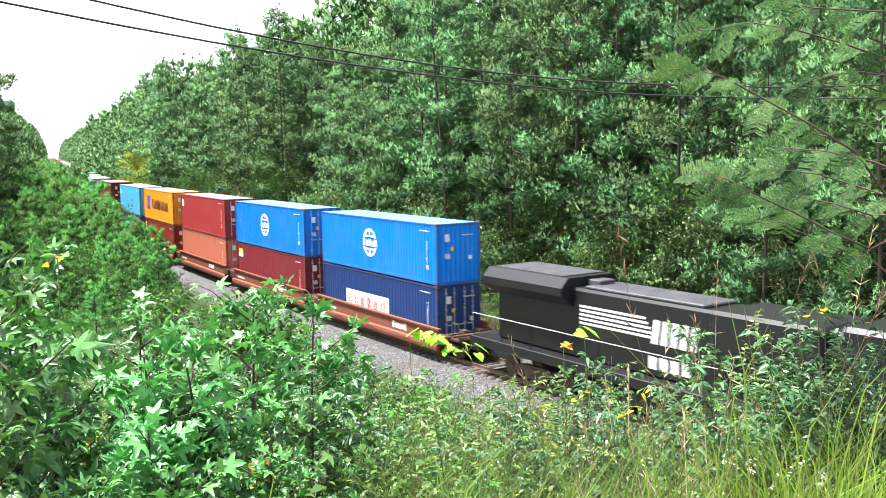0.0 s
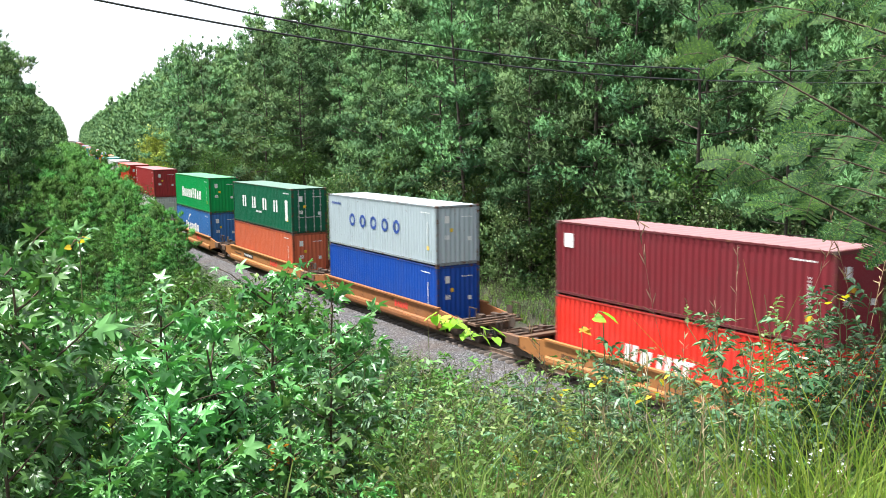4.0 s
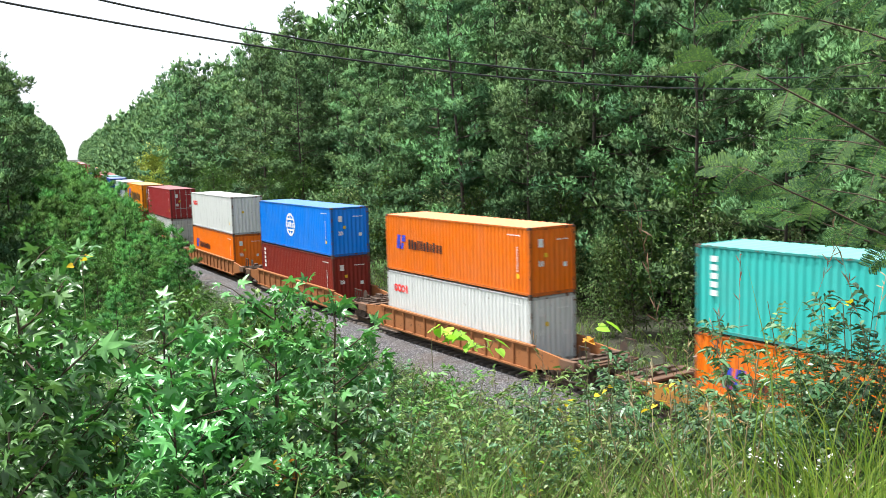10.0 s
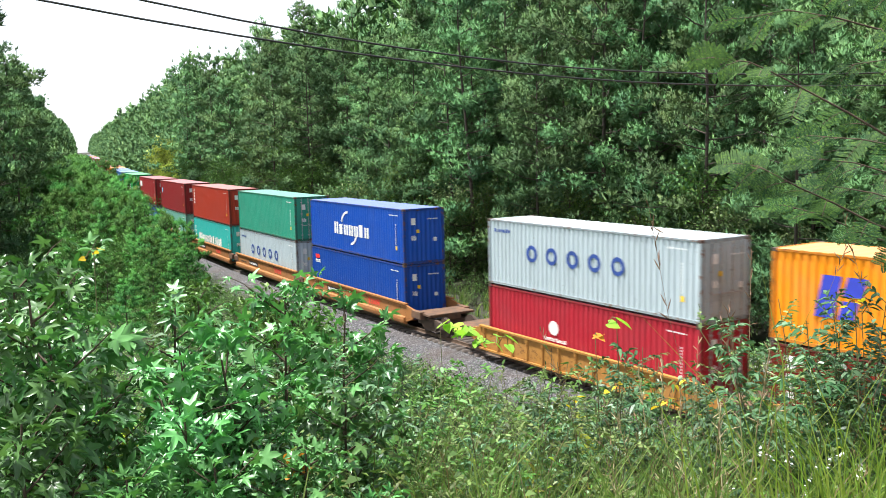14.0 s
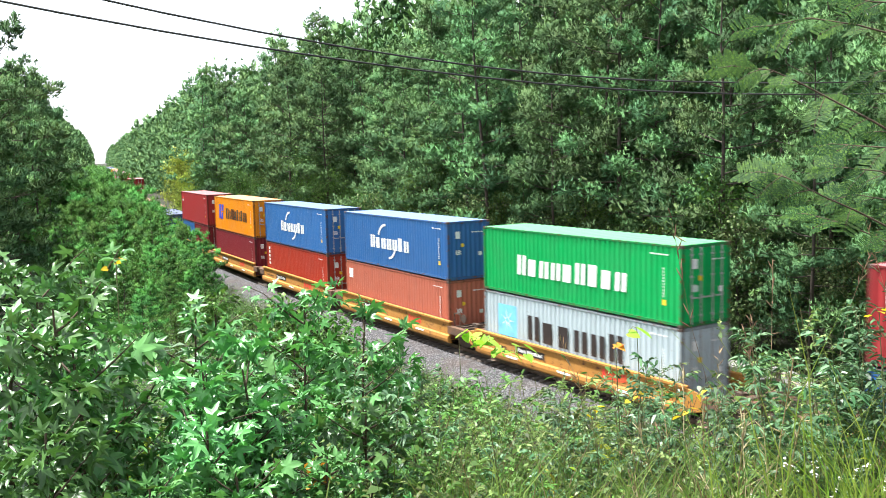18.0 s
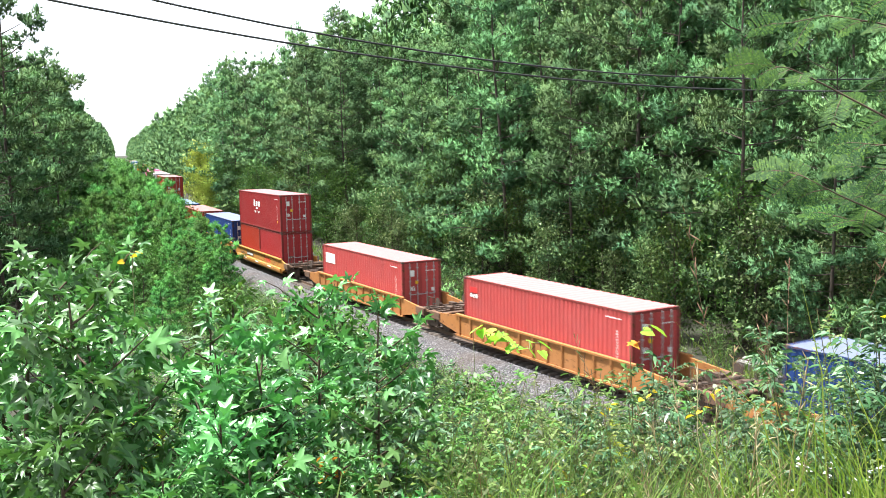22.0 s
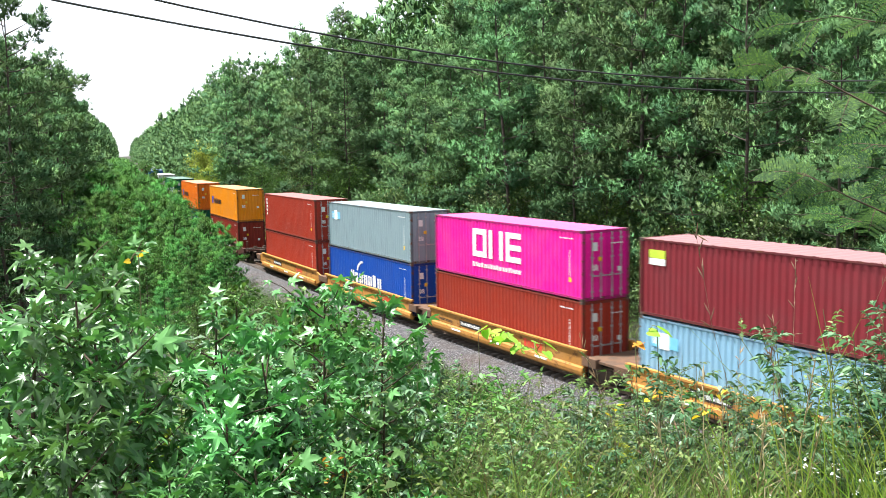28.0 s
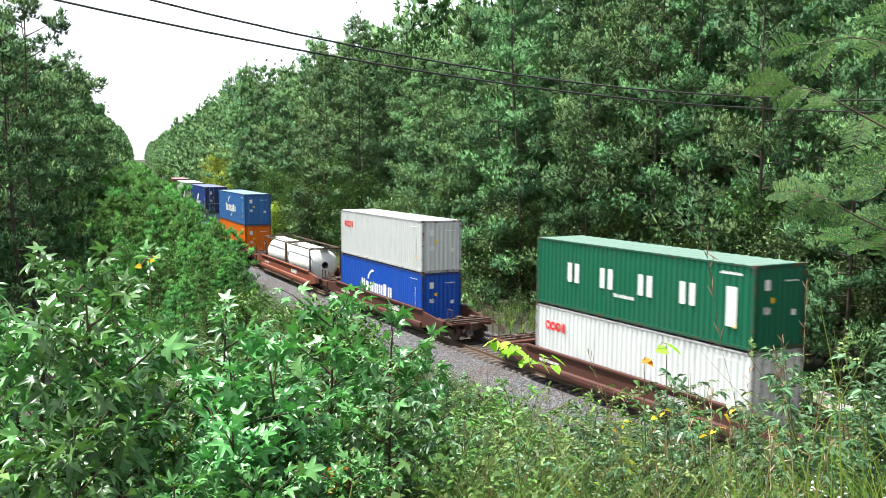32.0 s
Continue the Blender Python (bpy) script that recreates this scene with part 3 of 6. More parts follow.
def young_pines():
    kinds = [pine("bushy bright green young pine beside the line", YOUNG_PINE, 41, 5.0, 0.04, 1.5, 30, 5, 5, 12, name="young_pine", tuft=0.26, wide=0.026, rise=1.3, spray=0.17),
             pine("bushy bright green young pine beside the line", YOUNG_PINE, 42, 4.4, 0.04, 1.4, 30, 5, 5, 12, name="young_pine", tuft=0.26, wide=0.026, rise=1.3, spray=0.17),
             broadleaf(43, 3.8, 0.05, 1.5, 26, 78, 0.14, "leafy green sapling among the young pines", SHRUB, "sapling", "sapling", TWIG),
             broadleaf(45, 4.0, 0.10, 0.62, 26, 78, 0.11, "slender leafy green sapling on the slope", SHRUB, "sapling", "sapling", TWIG)]
    for o in kinds:
        tagged(o, group="young growth beside the line")
    r = np.random.default_rng(9)
    spots = []
    for s in np.arange(60, 118, 2.2):
        for off in np.arange(-14.5, -5.4, 1.8):
            if s < 66 and off > -7:
                continue
            k = r.choice([0, 0, 0, 1, 1, 1, 2])
            x, y, _ = on_track(s + r.uniform(-1, 1), off + r.uniform(-0.8, 0.8))
            grow = 0.86 + 0.80 * min(1, max(0, (s - 62) / 35))
            spots.append((k, x, y, r.uniform(0, 360), r.normal(0, 3), grow * r.uniform(0.8, 1.12)))
    for s, off, k, size in ((58, -8.5, 1, 0.7), (55, -10.5, 0, 0.62), (51, -9.0, 2, 0.7), (46, -10.0, 2, 0.7), (56, -13, 0, 0.8), (48, -13.5, 1, 0.8), (57, -10.2, 1, 0.7), (53, -12.0, 1, 0.75), (50, -15.5, 0, 0.8), (54, -16.5, 1, 0.9), (58, -15, 0, 0.9), (45, -12.5, 3, 0.7), (49, -11.2, 3, 0.75), (43, -9.2, 3, 0.6), (40, -11.0, 2, 0.6)):
        x, y, _ = on_track(s, off)
        spots.append((k, x, y, s * 50, 0, size))
    for turn, dist, drop in ((65.9, 17, 8.5), (64.9, 19, 9.3), (63.9, 17, 9.4), (62.9, 19, 10.4), (67.6, 20, 9.2), (56.0, 15, 14.0), (54.6, 14, 14.4), (70.8, 22, 8.0)):
        x, y = along_view(turn, dist)
        spots.append((3, x, y, turn * 40, 0, (EYE[2] - dist * math.tan(radians(drop)) - ground_z(x, y)) / 3.9))
    scatter_copies(kinds, spots)
    low = [pine_arrays(44, 6.5, 0.04, 1.7, 22, 3, 3, 5, 0.40, 0.075, rise=1.2, spray=0.18, bare=True)]
    beyond = []
    for s in np.arange(118, 250, 2.4):
        for off in (-12.5, -10.2, -8.0, -6.0):
            x, y, _ = on_track(s + r.uniform(-1, 1), off + r.uniform(-0.8, 0.8))
            beyond.append((0, x, y, r.uniform(0, 360), r.normal(0, 3), r.uniform(1.0, 1.4)))
    woods_sheet("young_woods", low, beyond, "bright green young pines growing along the line", YOUNG_PINE)


forest()
young_pines()


# ---- the slope in front of the camera ----
def star_leaves(r, centres, dirs, size):
    """Five-lobed star leaves, slightly cupped."""
    n = len(centres)
    d = unit(dirs)
    side = unit(np.cross(d, unit(r.normal(0, 0.5, (n, 3)) + (0, 0, 1))))
    up = np.cross(side, d)
    sz = size * r.uniform(0.6, 1.15, (n, 1))
    out = [(0.0, 0.0, 0.0)]
    for i, a in enumerate((-128, -64, 0, 64, 128)):
        L = (0.62, 0.9, 1.05, 0.9, 0.62)[i]
        out.append((0.36 * math.sin(radians(a - 31)), 0.36 * math.cos(radians(a - 31)), 0.02))
        out.append((0.72 * L * math.sin(radians(a - 11)), 0.72 * L * math.cos(radians(a - 11)), -0.07))
        out.append((L * math.sin(radians(a)), L * math.cos(radians(a)), -0.24))
        out.append((0.72 * L * math.sin(radians(a + 11)), 0.72 * L * math.cos(radians(a + 11)), -0.07))
    out.append((0.36 * math.sin(radians(159)), 0.36 * math.cos(radians(159)), 0.02))
    cup = r.uniform(0.3, 1.7, (n, 1))
    V = np.stack([centres + sz * 0.55 * (side * px + d * (py + 0.45) + up * pz * cup) for px, py, pz in out], 1).reshape(-1, 3)
    b = np.arange(n)[:, None] * len(out)
    F = np.concatenate([b + np.array([[0, i, i + 1]]) for i in range(1, len(out) - 1)])
    return V, F


def gum_sapling(seed, height, branches, per, size=0.15, label="sweetgum sapling with glossy star-shaped green leaves"):
    r = np.random.default_rng(seed)
    zs = np.linspace(0, 1, 8)
    stem = np.column_stack([np.cumsum(r.normal(0, 0.05, (8, 2)), 0) * height / 6, zs * height])
    stem[0, 2] = -0.3
    chunks = [tube(stem, 0.017 * (1 - zs * 0.8) + 0.002, 6)]
    C, Dn = [], []
    for k in range(branches):
        f = 0.25 + 0.72 * (k + r.uniform(0, 0.7)) / branches
        az = k * 2.39996 + r.uniform(-0.4, 0.4)
        base, _ = sample(stem, np.array([f]))
        ln = height * 0.33 * (1.15 - f * 0.75) * r.uniform(0.7, 1.2)
        pts = limb(r, base[0], (math.cos(az), math.sin(az), 0.75), ln, 0.05)
        chunks.append(tube(pts, np.linspace(0.007, 0.002, len(pts)), 4))
        p, d = sample(pts, r.uniform(0.15, 1.0, per))
        out = unit(r.normal(0, 0.6, (per, 3)) + d * 0.4 + (0, 0, -0.15))
        C.append(p + out * 0.03)
        Dn.append(out)
    p, d = sample(stem, r.uniform(0.75, 1, 12))
    out = unit(r.normal(0, 0.6, (12, 3)))
    C.append(p + out * 0.03)
    Dn.append(out)
    ob = new("sweetgum_sapling")
    tagged(ob, label, "sapling", "saplings on the slope")
    put("stem", mesh_np("stem", *chunks[0], TWIG, True), ob)
    tagged(put("branching", mesh_np("branching", *joined(chunks[1:]), TWIG, True), ob), kind="stuff")
    put("foliage", mesh_np("foliage", *star_leaves(r, np.concatenate(C), np.concatenate(Dn), size), GUM), ob)
    return ob


FORMS = []   # stems, leaves and material of each kind of shrub


def shrub(seed, height, stems, twigs, per, leaf, mat, label, wide=0.45, spread=0.45, reach=0.22, droop=0.3):
    """Stems from one root, side twigs along them, leaves in two ranks along each twig."""
    r = np.random.default_rng(seed)
    chunks, C, Dn = [], [], []
    for k in range(stems):
        az = r.uniform(0, 6.28)
        pts = limb(r, (r.normal(0, 0.10), r.normal(0, 0.10), -0.2), (math.cos(az) * spread, math.sin(az) * spread, 1), height * r.uniform(0.6, 1.05), 0.02, 6)
        chunks.append(tube(pts[::2], np.linspace(0.006, 0.0018, len(pts))[::2], 3))
        for j in range(twigs):
            f = 0.15 + 0.85 * (j + r.uniform(0, 0.9)) / twigs
            base, along = sample(pts, np.array([f]))
            az2 = j * 2.39996 + r.uniform(-0.5, 0.5)
            tw = limb(r, base[0], along[0] * 0.7 + (math.cos(az2), math.sin(az2), 0.1), height * reach * (1.15 - 0.75 * f) * r.uniform(0.6, 1.2), -0.05, 3)
            chunks.append(tube(tw[::3], (0.0022, 0.0009), 3))
            g = np.linspace(0.12, 1.0, per)
            p, d = sample(tw, g)
            rank = unit(np.cross(d, (0, 0, 1))) * np.where(np.arange(per) % 2, 1.0, -1.0)[:, None]
            C.append(p)
            Dn.append(unit(rank * (1.1 - 0.8 * g)[:, None] + d * 0.7 + r.normal(0, 0.28, (per, 3))))
    ob = new("shrub")
    tagged(ob, label, "shrub", "shrubs on the slope")
    wood, crown = joined(chunks), leaves(r, np.concatenate(C), np.concatenate(Dn), leaf, leaf * wide, droop)
    FORMS.append((wood, crown, mat))
    put("stem", mesh_np("stem", *wood, STALK, True), ob)
    put("foliage", mesh_np("foliage", *crown, mat), ob)
    return ob


def grass_sheet(name, seed, spots, blades, height, mat, label, width=0.012, lean=0.35):
    """Many blades in one sheet of growth; spots of (x, y, size)."""
    r = np.random.default_rng(seed)
    V, F, b = [], [], 0
    for x, y, sz in spots:
        z = ground_z(x, y) - 0.03
        for _ in range(blades):
            h = height * sz * r.uniform(0.5, 1.15)
            a = r.uniform(0, 6.28)
            ln = np.array((math.cos(a), math.sin(a), 0)) * lean * h * r.uniform(0.2, 1.2)
            w = np.array((-math.sin(a + 1.0), math.cos(a + 1.0), 0)) * width * 0.5 * sz
            p0 = np.array((x + r.normal(0, 0.14), y + r.normal(0, 0.14), z))
            p1, p2, p3 = p0 + ln * 0.2 + (0, 0, h * 0.45), p0 + ln * 0.6 + (0, 0, h * 0.8), p0 + ln * 1.3 + (0, 0, h * 0.97)
            V += [p0 - w, p0 + w, p1 - w, p1 + w, p2 - w * 0.7, p2 + w * 0.7, p3, p3]
            F += [(b, b + 1, b + 3, b + 2), (b + 2, b + 3, b + 5, b + 4), (b + 4, b + 5, b + 7, b + 6)]
            b += 8
    tagged(new(name, mesh_np(name, V, F, mat)), label, "grass", kind="stuff")


def weed_sheet(name, seed, spots, per, leaf, mat, label, wide=0.45, each=9):
    """Low leafy weeds in one sheet: at each spot of (x, y, height) a few stems with leaves up their length."""
    r = np.random.default_rng(seed)
    V, F, C, Dn = [], [], [], []
    m = max(2, per // each)
    for x, y, h in spots:
        foot = np.column_stack([r.normal(x, 0.16 + 0.08 * h, m), r.normal(y, 0.16 + 0.08 * h, m), np.zeros(m)])
        foot[:, 2] = ground_z(x, y) - 0.04
        rise = np.column_stack([r.normal(0, 0.28, (m, 2)), np.ones(m)]) * h * r.uniform(0.55, 1.1, (m, 1))
        k = np.repeat(np.arange(m), each)
        f = np.tile(np.linspace(0.12, 1.0, each), m)[:, None] ** 0.8
        C.append(foot[k] + rise[k] * f)
        az = np.tile(np.arange(each) * 2.39996, m) + r.normal(0, 0.5, m * each)
        Dn.append(np.column_stack([np.cos(az), np.sin(az), r.uniform(-0.1, 0.75, m * each) + 0.5 * f[:, 0] ** 3]))
        w = np.array((0.0025, 0.0015, 0))
        V.append(np.stack([foot - w, foot + w, foot + rise], 1).reshape(-1, 3))
    V = np.concatenate(V)
    lv, lf = leaves(r, np.concatenate(C), np.concatenate(Dn), leaf, leaf * wide, 0.3, 4)
    chunk = V.reshape(-1, 3, 3)
    blades = np.concatenate([chunk, chunk[:, 2:]], 1).reshape(-1, 3)
    tagged(new(name, mesh_np(name, *joined([(blades, np.arange(len(blades)).reshape(-1, 4)), (lv, lf)]), mat)), label, "weeds", kind="stuff")


def stalks(name, spots, height, mat, label, category, seed, per=5, radius=0.004, lean=0.12, head=True):
    """Upright dry stalks with loose seed heads; one plant a spot of (turn, dist, size)."""
    r = np.random.default_rng(seed)
    for turn, dist, size in spots:
        x, y = along_view(turn, dist)
        chunks = []
        for _ in range(per):
            a = r.uniform(0, 6.28)
            pts = limb(r, (r.normal(0, 0.05), r.normal(0, 0.05), -0.1), (math.cos(a) * lean, math.sin(a) * lean, 1), height * size * r.uniform(0.75, 1.1), -0.01, 6)
            chunks.append(tube(pts, np.linspace(radius, radius * 0.35, 7), 4))
            if head:
                p, d = sample(pts, r.uniform(0.82, 1.0, 12))
                for q, e in zip(p, unit(d + r.normal(0, 0.5, (12, 3)))):
                    chunks.append(tube([q, q + e * 0.025, q + e * 0.05], [0.001, 0.003, 0.0008], 4))
        put_on_slope(tagged(new(name, mesh_np(name, *joined(chunks), mat)), label, category), x, y)


def put_on_slope(ob, x, y, turn=0.0):
    ob.matrix_basis = pose(x, y, ground_z(x, y), 0, 0, turn)
    return ob


def slope():
    r = np.random.default_rng(21)
    gums = [gum_sapling(51, 2.5, 19, 17), gum_sapling(52, 2.2, 18, 17), gum_sapling(53, 1.8, 16, 16)]
    bush = [shrub(61, 1.5, 8, 14, 14, 0.034, SHRUB, "leafy green shrub on the slope", 0.42),
            shrub(62, 1.9, 7, 16, 12, 0.042, SHRUB, "tall leafy green shrub on the slope", 0.36, 0.3, 0.18),
            shrub(63, 1.2, 9, 11, 12, 0.030, PALE_LEAF, "pale green weed with small leaves", 0.35, 0.5),
            shrub(64, 1.7, 8, 15, 13, 0.036, OLIVE, "olive green shrub on the slope", 0.36, 0.4),
            shrub(65, 1.1, 7, 7, 7, 0.048, YELLOW_LEAF, "yellow-green weed turning with the season", 0.5, 0.5),
            shrub(66, 2.2, 8, 30, 12, 0.056, DARK_WEED, "tall dark weed with narrow leaves on upright stems", 0.30, 0.10, 0.10, 0.45)]
    kinds = gums + bush
    spots = []

    def add(k, turn, dist, size):
        x, y = along_view(turn, dist)
        spots.append((k, x, y, r.uniform(0, 360), r.normal(0, 4), size))
    # saplings close by, then across the slope
    for k, turn, dist, size in ((0, 79, 4.6, 0.86), (1, 76.5, 4.4, 0.94), (0, 72.5, 5.0, 0.82), (1, 82, 5.4, 0.95), (2, 70, 4.4, 0.95), (0, 65.7, 5.6, 0.93), (1, 63.5, 5.0, 0.92),
                                (2, 77, 3.8, 0.95), (2, 73.5, 3.7, 0.8), (1, 67.5, 4.3, 0.8), (2, 62, 4.3, 0.85), (0, 60.5, 6.2, 0.85), (2, 84, 4.2, 1.0), (1, 86, 5.2, 1.0), (2, 65, 3.7, 0.72),
                                (0, 70, 6.4, 0.85), (1, 76, 6.6, 0.9), (2, 58.5, 4.8, 0.75), (0, 88, 6.0, 0.9), (2, 80.5, 3.4, 0.75), (1, 64, 7.4, 0.9), (2, 69, 3.5, 0.7), (2, 60, 3.7, 0.62),
                                (1, 72, 4.1, 0.78), (2, 75, 3.3, 0.65), (2, 56, 4.2, 0.6), (1, 81, 4.0, 0.85)):
        add(k, turn, dist, size)
    for k, turn, top, dist in ((8, 45.2, -10.2, 5.0), (8, 45.8, -11.6, 4.8), (8, 44.6, -11.5, 5.2), (8, 45.3, -12.4, 4.6), (8, 40.0, -12.4, 4.7), (8, 39.4, -12.9, 4.9), (8, 40.6, -13.2, 4.8), (8, 32.0, -8.4, 4.4), (8, 31.0, -7.2, 4.6), (8, 30.2, -6.6, 4.3),
                               (8, 29.4, -7.2, 4.1), (8, 28.6, -6.4, 4.5), (8, 27.6, -7.0, 4.3), (8, 32.4, -10.4, 4.6), (8, 31.4, -9.6, 4.2), (8, 29.8, -9.6, 4.6), (8, 30.8, -11, 4.4), (8, 28.8, -10, 4.2), (3, 46.2, -12.6, 4.6), (3, 41.5, -13, 4.3), (4, 52.5, -12.2, 6.5), (4, 36.5, -13, 5.4)):
        x, y = along_view(turn, dist)
        size = (EYE[2] + dist * math.tan(radians(top)) - ground_z(x, y)) / (2.15, 1.45, 1.85)[(8, 3, 4).index(k)]
        add(k, turn, dist, size)
    # a belt of growth whose top rises and dips along the slope: degrees below eye level at each turn
    turns, tops = (26, 28, 30, 31.5, 36, 40, 44, 45.3, 47.5, 51, 54, 57, 60, 63, 66, 72, 90), (6.5, 7.5, 10.5, 12.4, 12.8, 11.8, 12.6, 12.4, 11.6, 11.4, 12.2, 11.4, 10.6, 10.0, 9.2, 8.5, 7.0)
    tall = (1.45, 1.85, 1.15, 1.6, 1.05, 2.15)
    for i in range(270):
        turn, dist = r.uniform(26, (52 if i < 110 else 68) if i < 220 else 90), r.uniform(4.2, 7.5) if i % 3 else r.uniform(7.5, 15)
        x, y = along_view(turn, dist)
        reach = EYE[2] - dist * math.tan(radians(float(np.interp(turn, turns, tops)) + abs(r.normal(0, 1.5)))) - ground_z(x, y)
        k = int(r.choice(6, p=[0.28, 0.26, 0.15, 0.14, 0.05, 0.12] if turn > 47 else [0.18, 0.06, 0.34, 0.26, 0.12, 0.04]))
        if 0.4 < reach < 3.4:
            add(3 + k, turn, dist, min(1.75, max(0.4, reach / tall[k])))
    for _ in range(90):
        turn, dist = r.uniform(26, 90), 3.5 + 17 * r.uniform(0, 1) ** 1.2
        k = 3 + r.choice(6, p=[0.3, 0.26, 0.15, 0.16, 0.05, 0.08])
        add(k, turn, dist, r.uniform(0.55, 0.95) * (0.8 if dist < 6 else 1.0 if dist < 9 else 1.2))
    for s in np.arange(12, 62, 0.7):
        x, y, _h = on_track(s + r.uniform(-0.3, 0.3), r.uniform(-6.0, -4.3))
        spots.append((3 + r.choice([0, 0, 1, 2, 3, 5]), x, y, r.uniform(0, 360), 0, r.uniform(0.7, 1.15)))
    for s in np.arange(18, 76, 1.25):
        for _ in range(2):
            x, y, _h = on_track(s + r.uniform(-0.5, 0.5), r.uniform(-8.0, -4.9))
            spots.append((3 + r.choice([0, 0, 1, 2, 3]), x, y, r.uniform(0, 360), 0, r.uniform(0.65, 1.15)))
    for _ in range(230):
        x, y, _h = on_track(r.uniform(6, 80), r.uniform(6.8, 11.6))
        spots.append((3 + r.choice([0, 1, 2, 3, 3]), x, y, r.uniform(0, 360), 0, r.uniform(0.8, 1.7)))
    close = [q for q in spots if q[0] < 3 or math.hypot(q[1] - EYE[0], q[2] - EYE[1]) < 6.6]
    scatter_copies(kinds, close)
    for k in range(3, 9):
        rest = [(0, *q[1:]) for q in spots if q[0] == k and q not in close]
        if rest:
            wood, (lv, _f) = FORMS[k - 3][:2]
            quads = lv.reshape(-1, 6, 3)[::8, (0, 2, 3, 4)]
            mid = quads.mean(1, keepdims=True)
            fewer = ((quads - mid) * 2.4 + mid).reshape(-1, 3)
            woods_sheet("thicket", [([wood], (fewer, np.arange(len(fewer)).reshape(-1, 4)))], rest, "thicket of green shrubs further down the slope", FORMS[k - 3][2])
    # low growth down the slope and beside the ballast
    def field(n, t0, t1, near, far, power):
        out = [along_view(r.uniform(t0, t1), near + (far - near) * r.uniform(0, 1) ** power) for _ in range(n)]
        return [(x, y) for x, y in out if track_coords(x, y)[1] < -4.5]
    weed_sheet("weeds", 74, [(x, y, r.uniform(0.35, 1.0)) for x, y in field(1500, 25, 92, 2.8, 24, 1.3)], 54, 0.075, SHRUB, "dense green leafy weeds covering the slope", 0.40)
    weed_sheet("pale_weeds", 75, [(x, y, r.uniform(0.4, 1.1)) for x, y in field(460, 25, 90, 3.0, 26, 1.2)], 36, 0.065, PALE_LEAF, "pale green weeds scattered over the slope", 0.35)
    weed_sheet("shade_weeds", 94, [(x, y, r.uniform(0.5, 1.3)) for x, y in field(900, 50, 92, 3.6, 13, 1.1)], 63, 0.070, OAK, "dark green weeds under the saplings", 0.42)
    weed_sheet("trackside_weeds", 76, [(*on_track(r.uniform(14, 120), r.uniform(-9.5, -4.5))[:2], r.uniform(0.4, 1.5)) for _ in range(1500)], 27, 0.13, SHRUB, "green weeds along the ballast's edge", 0.35)
    weed_sheet("bank_weeds", 88, [(*on_track(r.uniform(10, 90), r.uniform(-5.6, -3.6))[:2], r.uniform(0.45, 1.35)) for _ in range(950)], 45, 0.085, SHRUB, "green weeds leaning over the ballast's shoulder", 0.32)
    weed_sheet("bank_scrub", 89, [(*on_track(r.uniform(10, 90), r.uniform(-5.8, -4.1))[:2], r.uniform(0.5, 1.3)) for _ in range(420)], 45, 0.07, GRASS, "olive scrub along the ballast's shoulder", 0.25)
    weed_sheet("hollow_weeds", 90, [(x, y, r.uniform(0.5, 1.4)) for x, y in field(1400, 56, 90, 7, 36, 1.0)], 45, 0.12, SHRUB, "green weeds in the hollow between saplings and young pines", 0.32)
    weed_sheet("hollow_scrub", 95, [(x, y, r.uniform(0.6, 1.6)) for x, y in field(700, 56, 88, 8, 30, 1.0)], 36, 0.09, GRASS, "olive scrub in the hollow below the saplings", 0.22)
    weed_sheet("gully_weeds", 96, [(*on_track(r.uniform(20, 66), r.uniform(-19, -8))[:2], r.uniform(0.6, 1.6)) for _ in range(1500)], 36, 0.13, SHRUB, "green weeds in the gully beside the young pines", 0.34)
    weed_sheet("gully_scrub", 97, [(*on_track(r.uniform(24, 66), r.uniform(-17, -7))[:2], r.uniform(0.8, 1.8)) for _ in range(500)], 36, 0.11, GRASS, "olive scrub in the gully beside the young pines", 0.24)
    weed_sheet("yellow_leaves", 77, [(x, y, r.uniform(0.5, 1.0)) for x, y in field(40, 28, 56, 3.6, 9, 1.0)], 5, 0.085, YELLOW_LEAF, "scattered yellow autumn leaves among the weeds", 0.5, 3)
    grass_sheet("undergrowth", 71, [(x, y, r.uniform(0.6, 1.3)) for x, y in field(900, 25, 92, 3.0, 36, 1.2)], 14, 0.75, GRASS, "green undergrowth of grass on the slope", 0.016, 0.6)
    grass_sheet("tall_grass", 72, [(*along_view(r.uniform(26, 57), 2.7 + 4.0 * r.uniform(0, 1)), r.uniform(0.6, 1.25)) for _ in range(620)], 22, 1.15, GRASS, "tall green roadside grass with thin blades", 0.006, 0.34)
    grass_sheet("fresh_grass", 83, [(*along_view(r.uniform(27, 32), 3.2 + 1.6 * r.uniform(0, 1)), r.uniform(0.7, 1.3)) for _ in range(110)] + [(*along_view(r.uniform(32, 48), 3.2 + 2.6 * r.uniform(0, 1)), r.uniform(0.4, 0.8)) for _ in range(200)], 18, 1.2, FRESH, "fresh yellow-green grass in long clumps", 0.006, 0.28)
    grass_sheet("verge_tuft_grass", 98, [(*along_view(r.uniform(25, 33.5), 2.5 + 0.9 * r.uniform(0, 1)), r.uniform(0.7, 1.35)) for _ in range(120)], 14, 1.2, FRESH, "tall fresh grass close beside the dark weeds", 0.0045, 0.25)
    weed_sheet("leafy_weeds", 84, [(x, y, r.uniform(0.5, 1.25)) for x, y in field(170, 26, 54, 3.3, 7, 1.0)], 130, 0.036, SHRUB, "dense green weeds with pointed leaves on the slope", 0.36, 13)
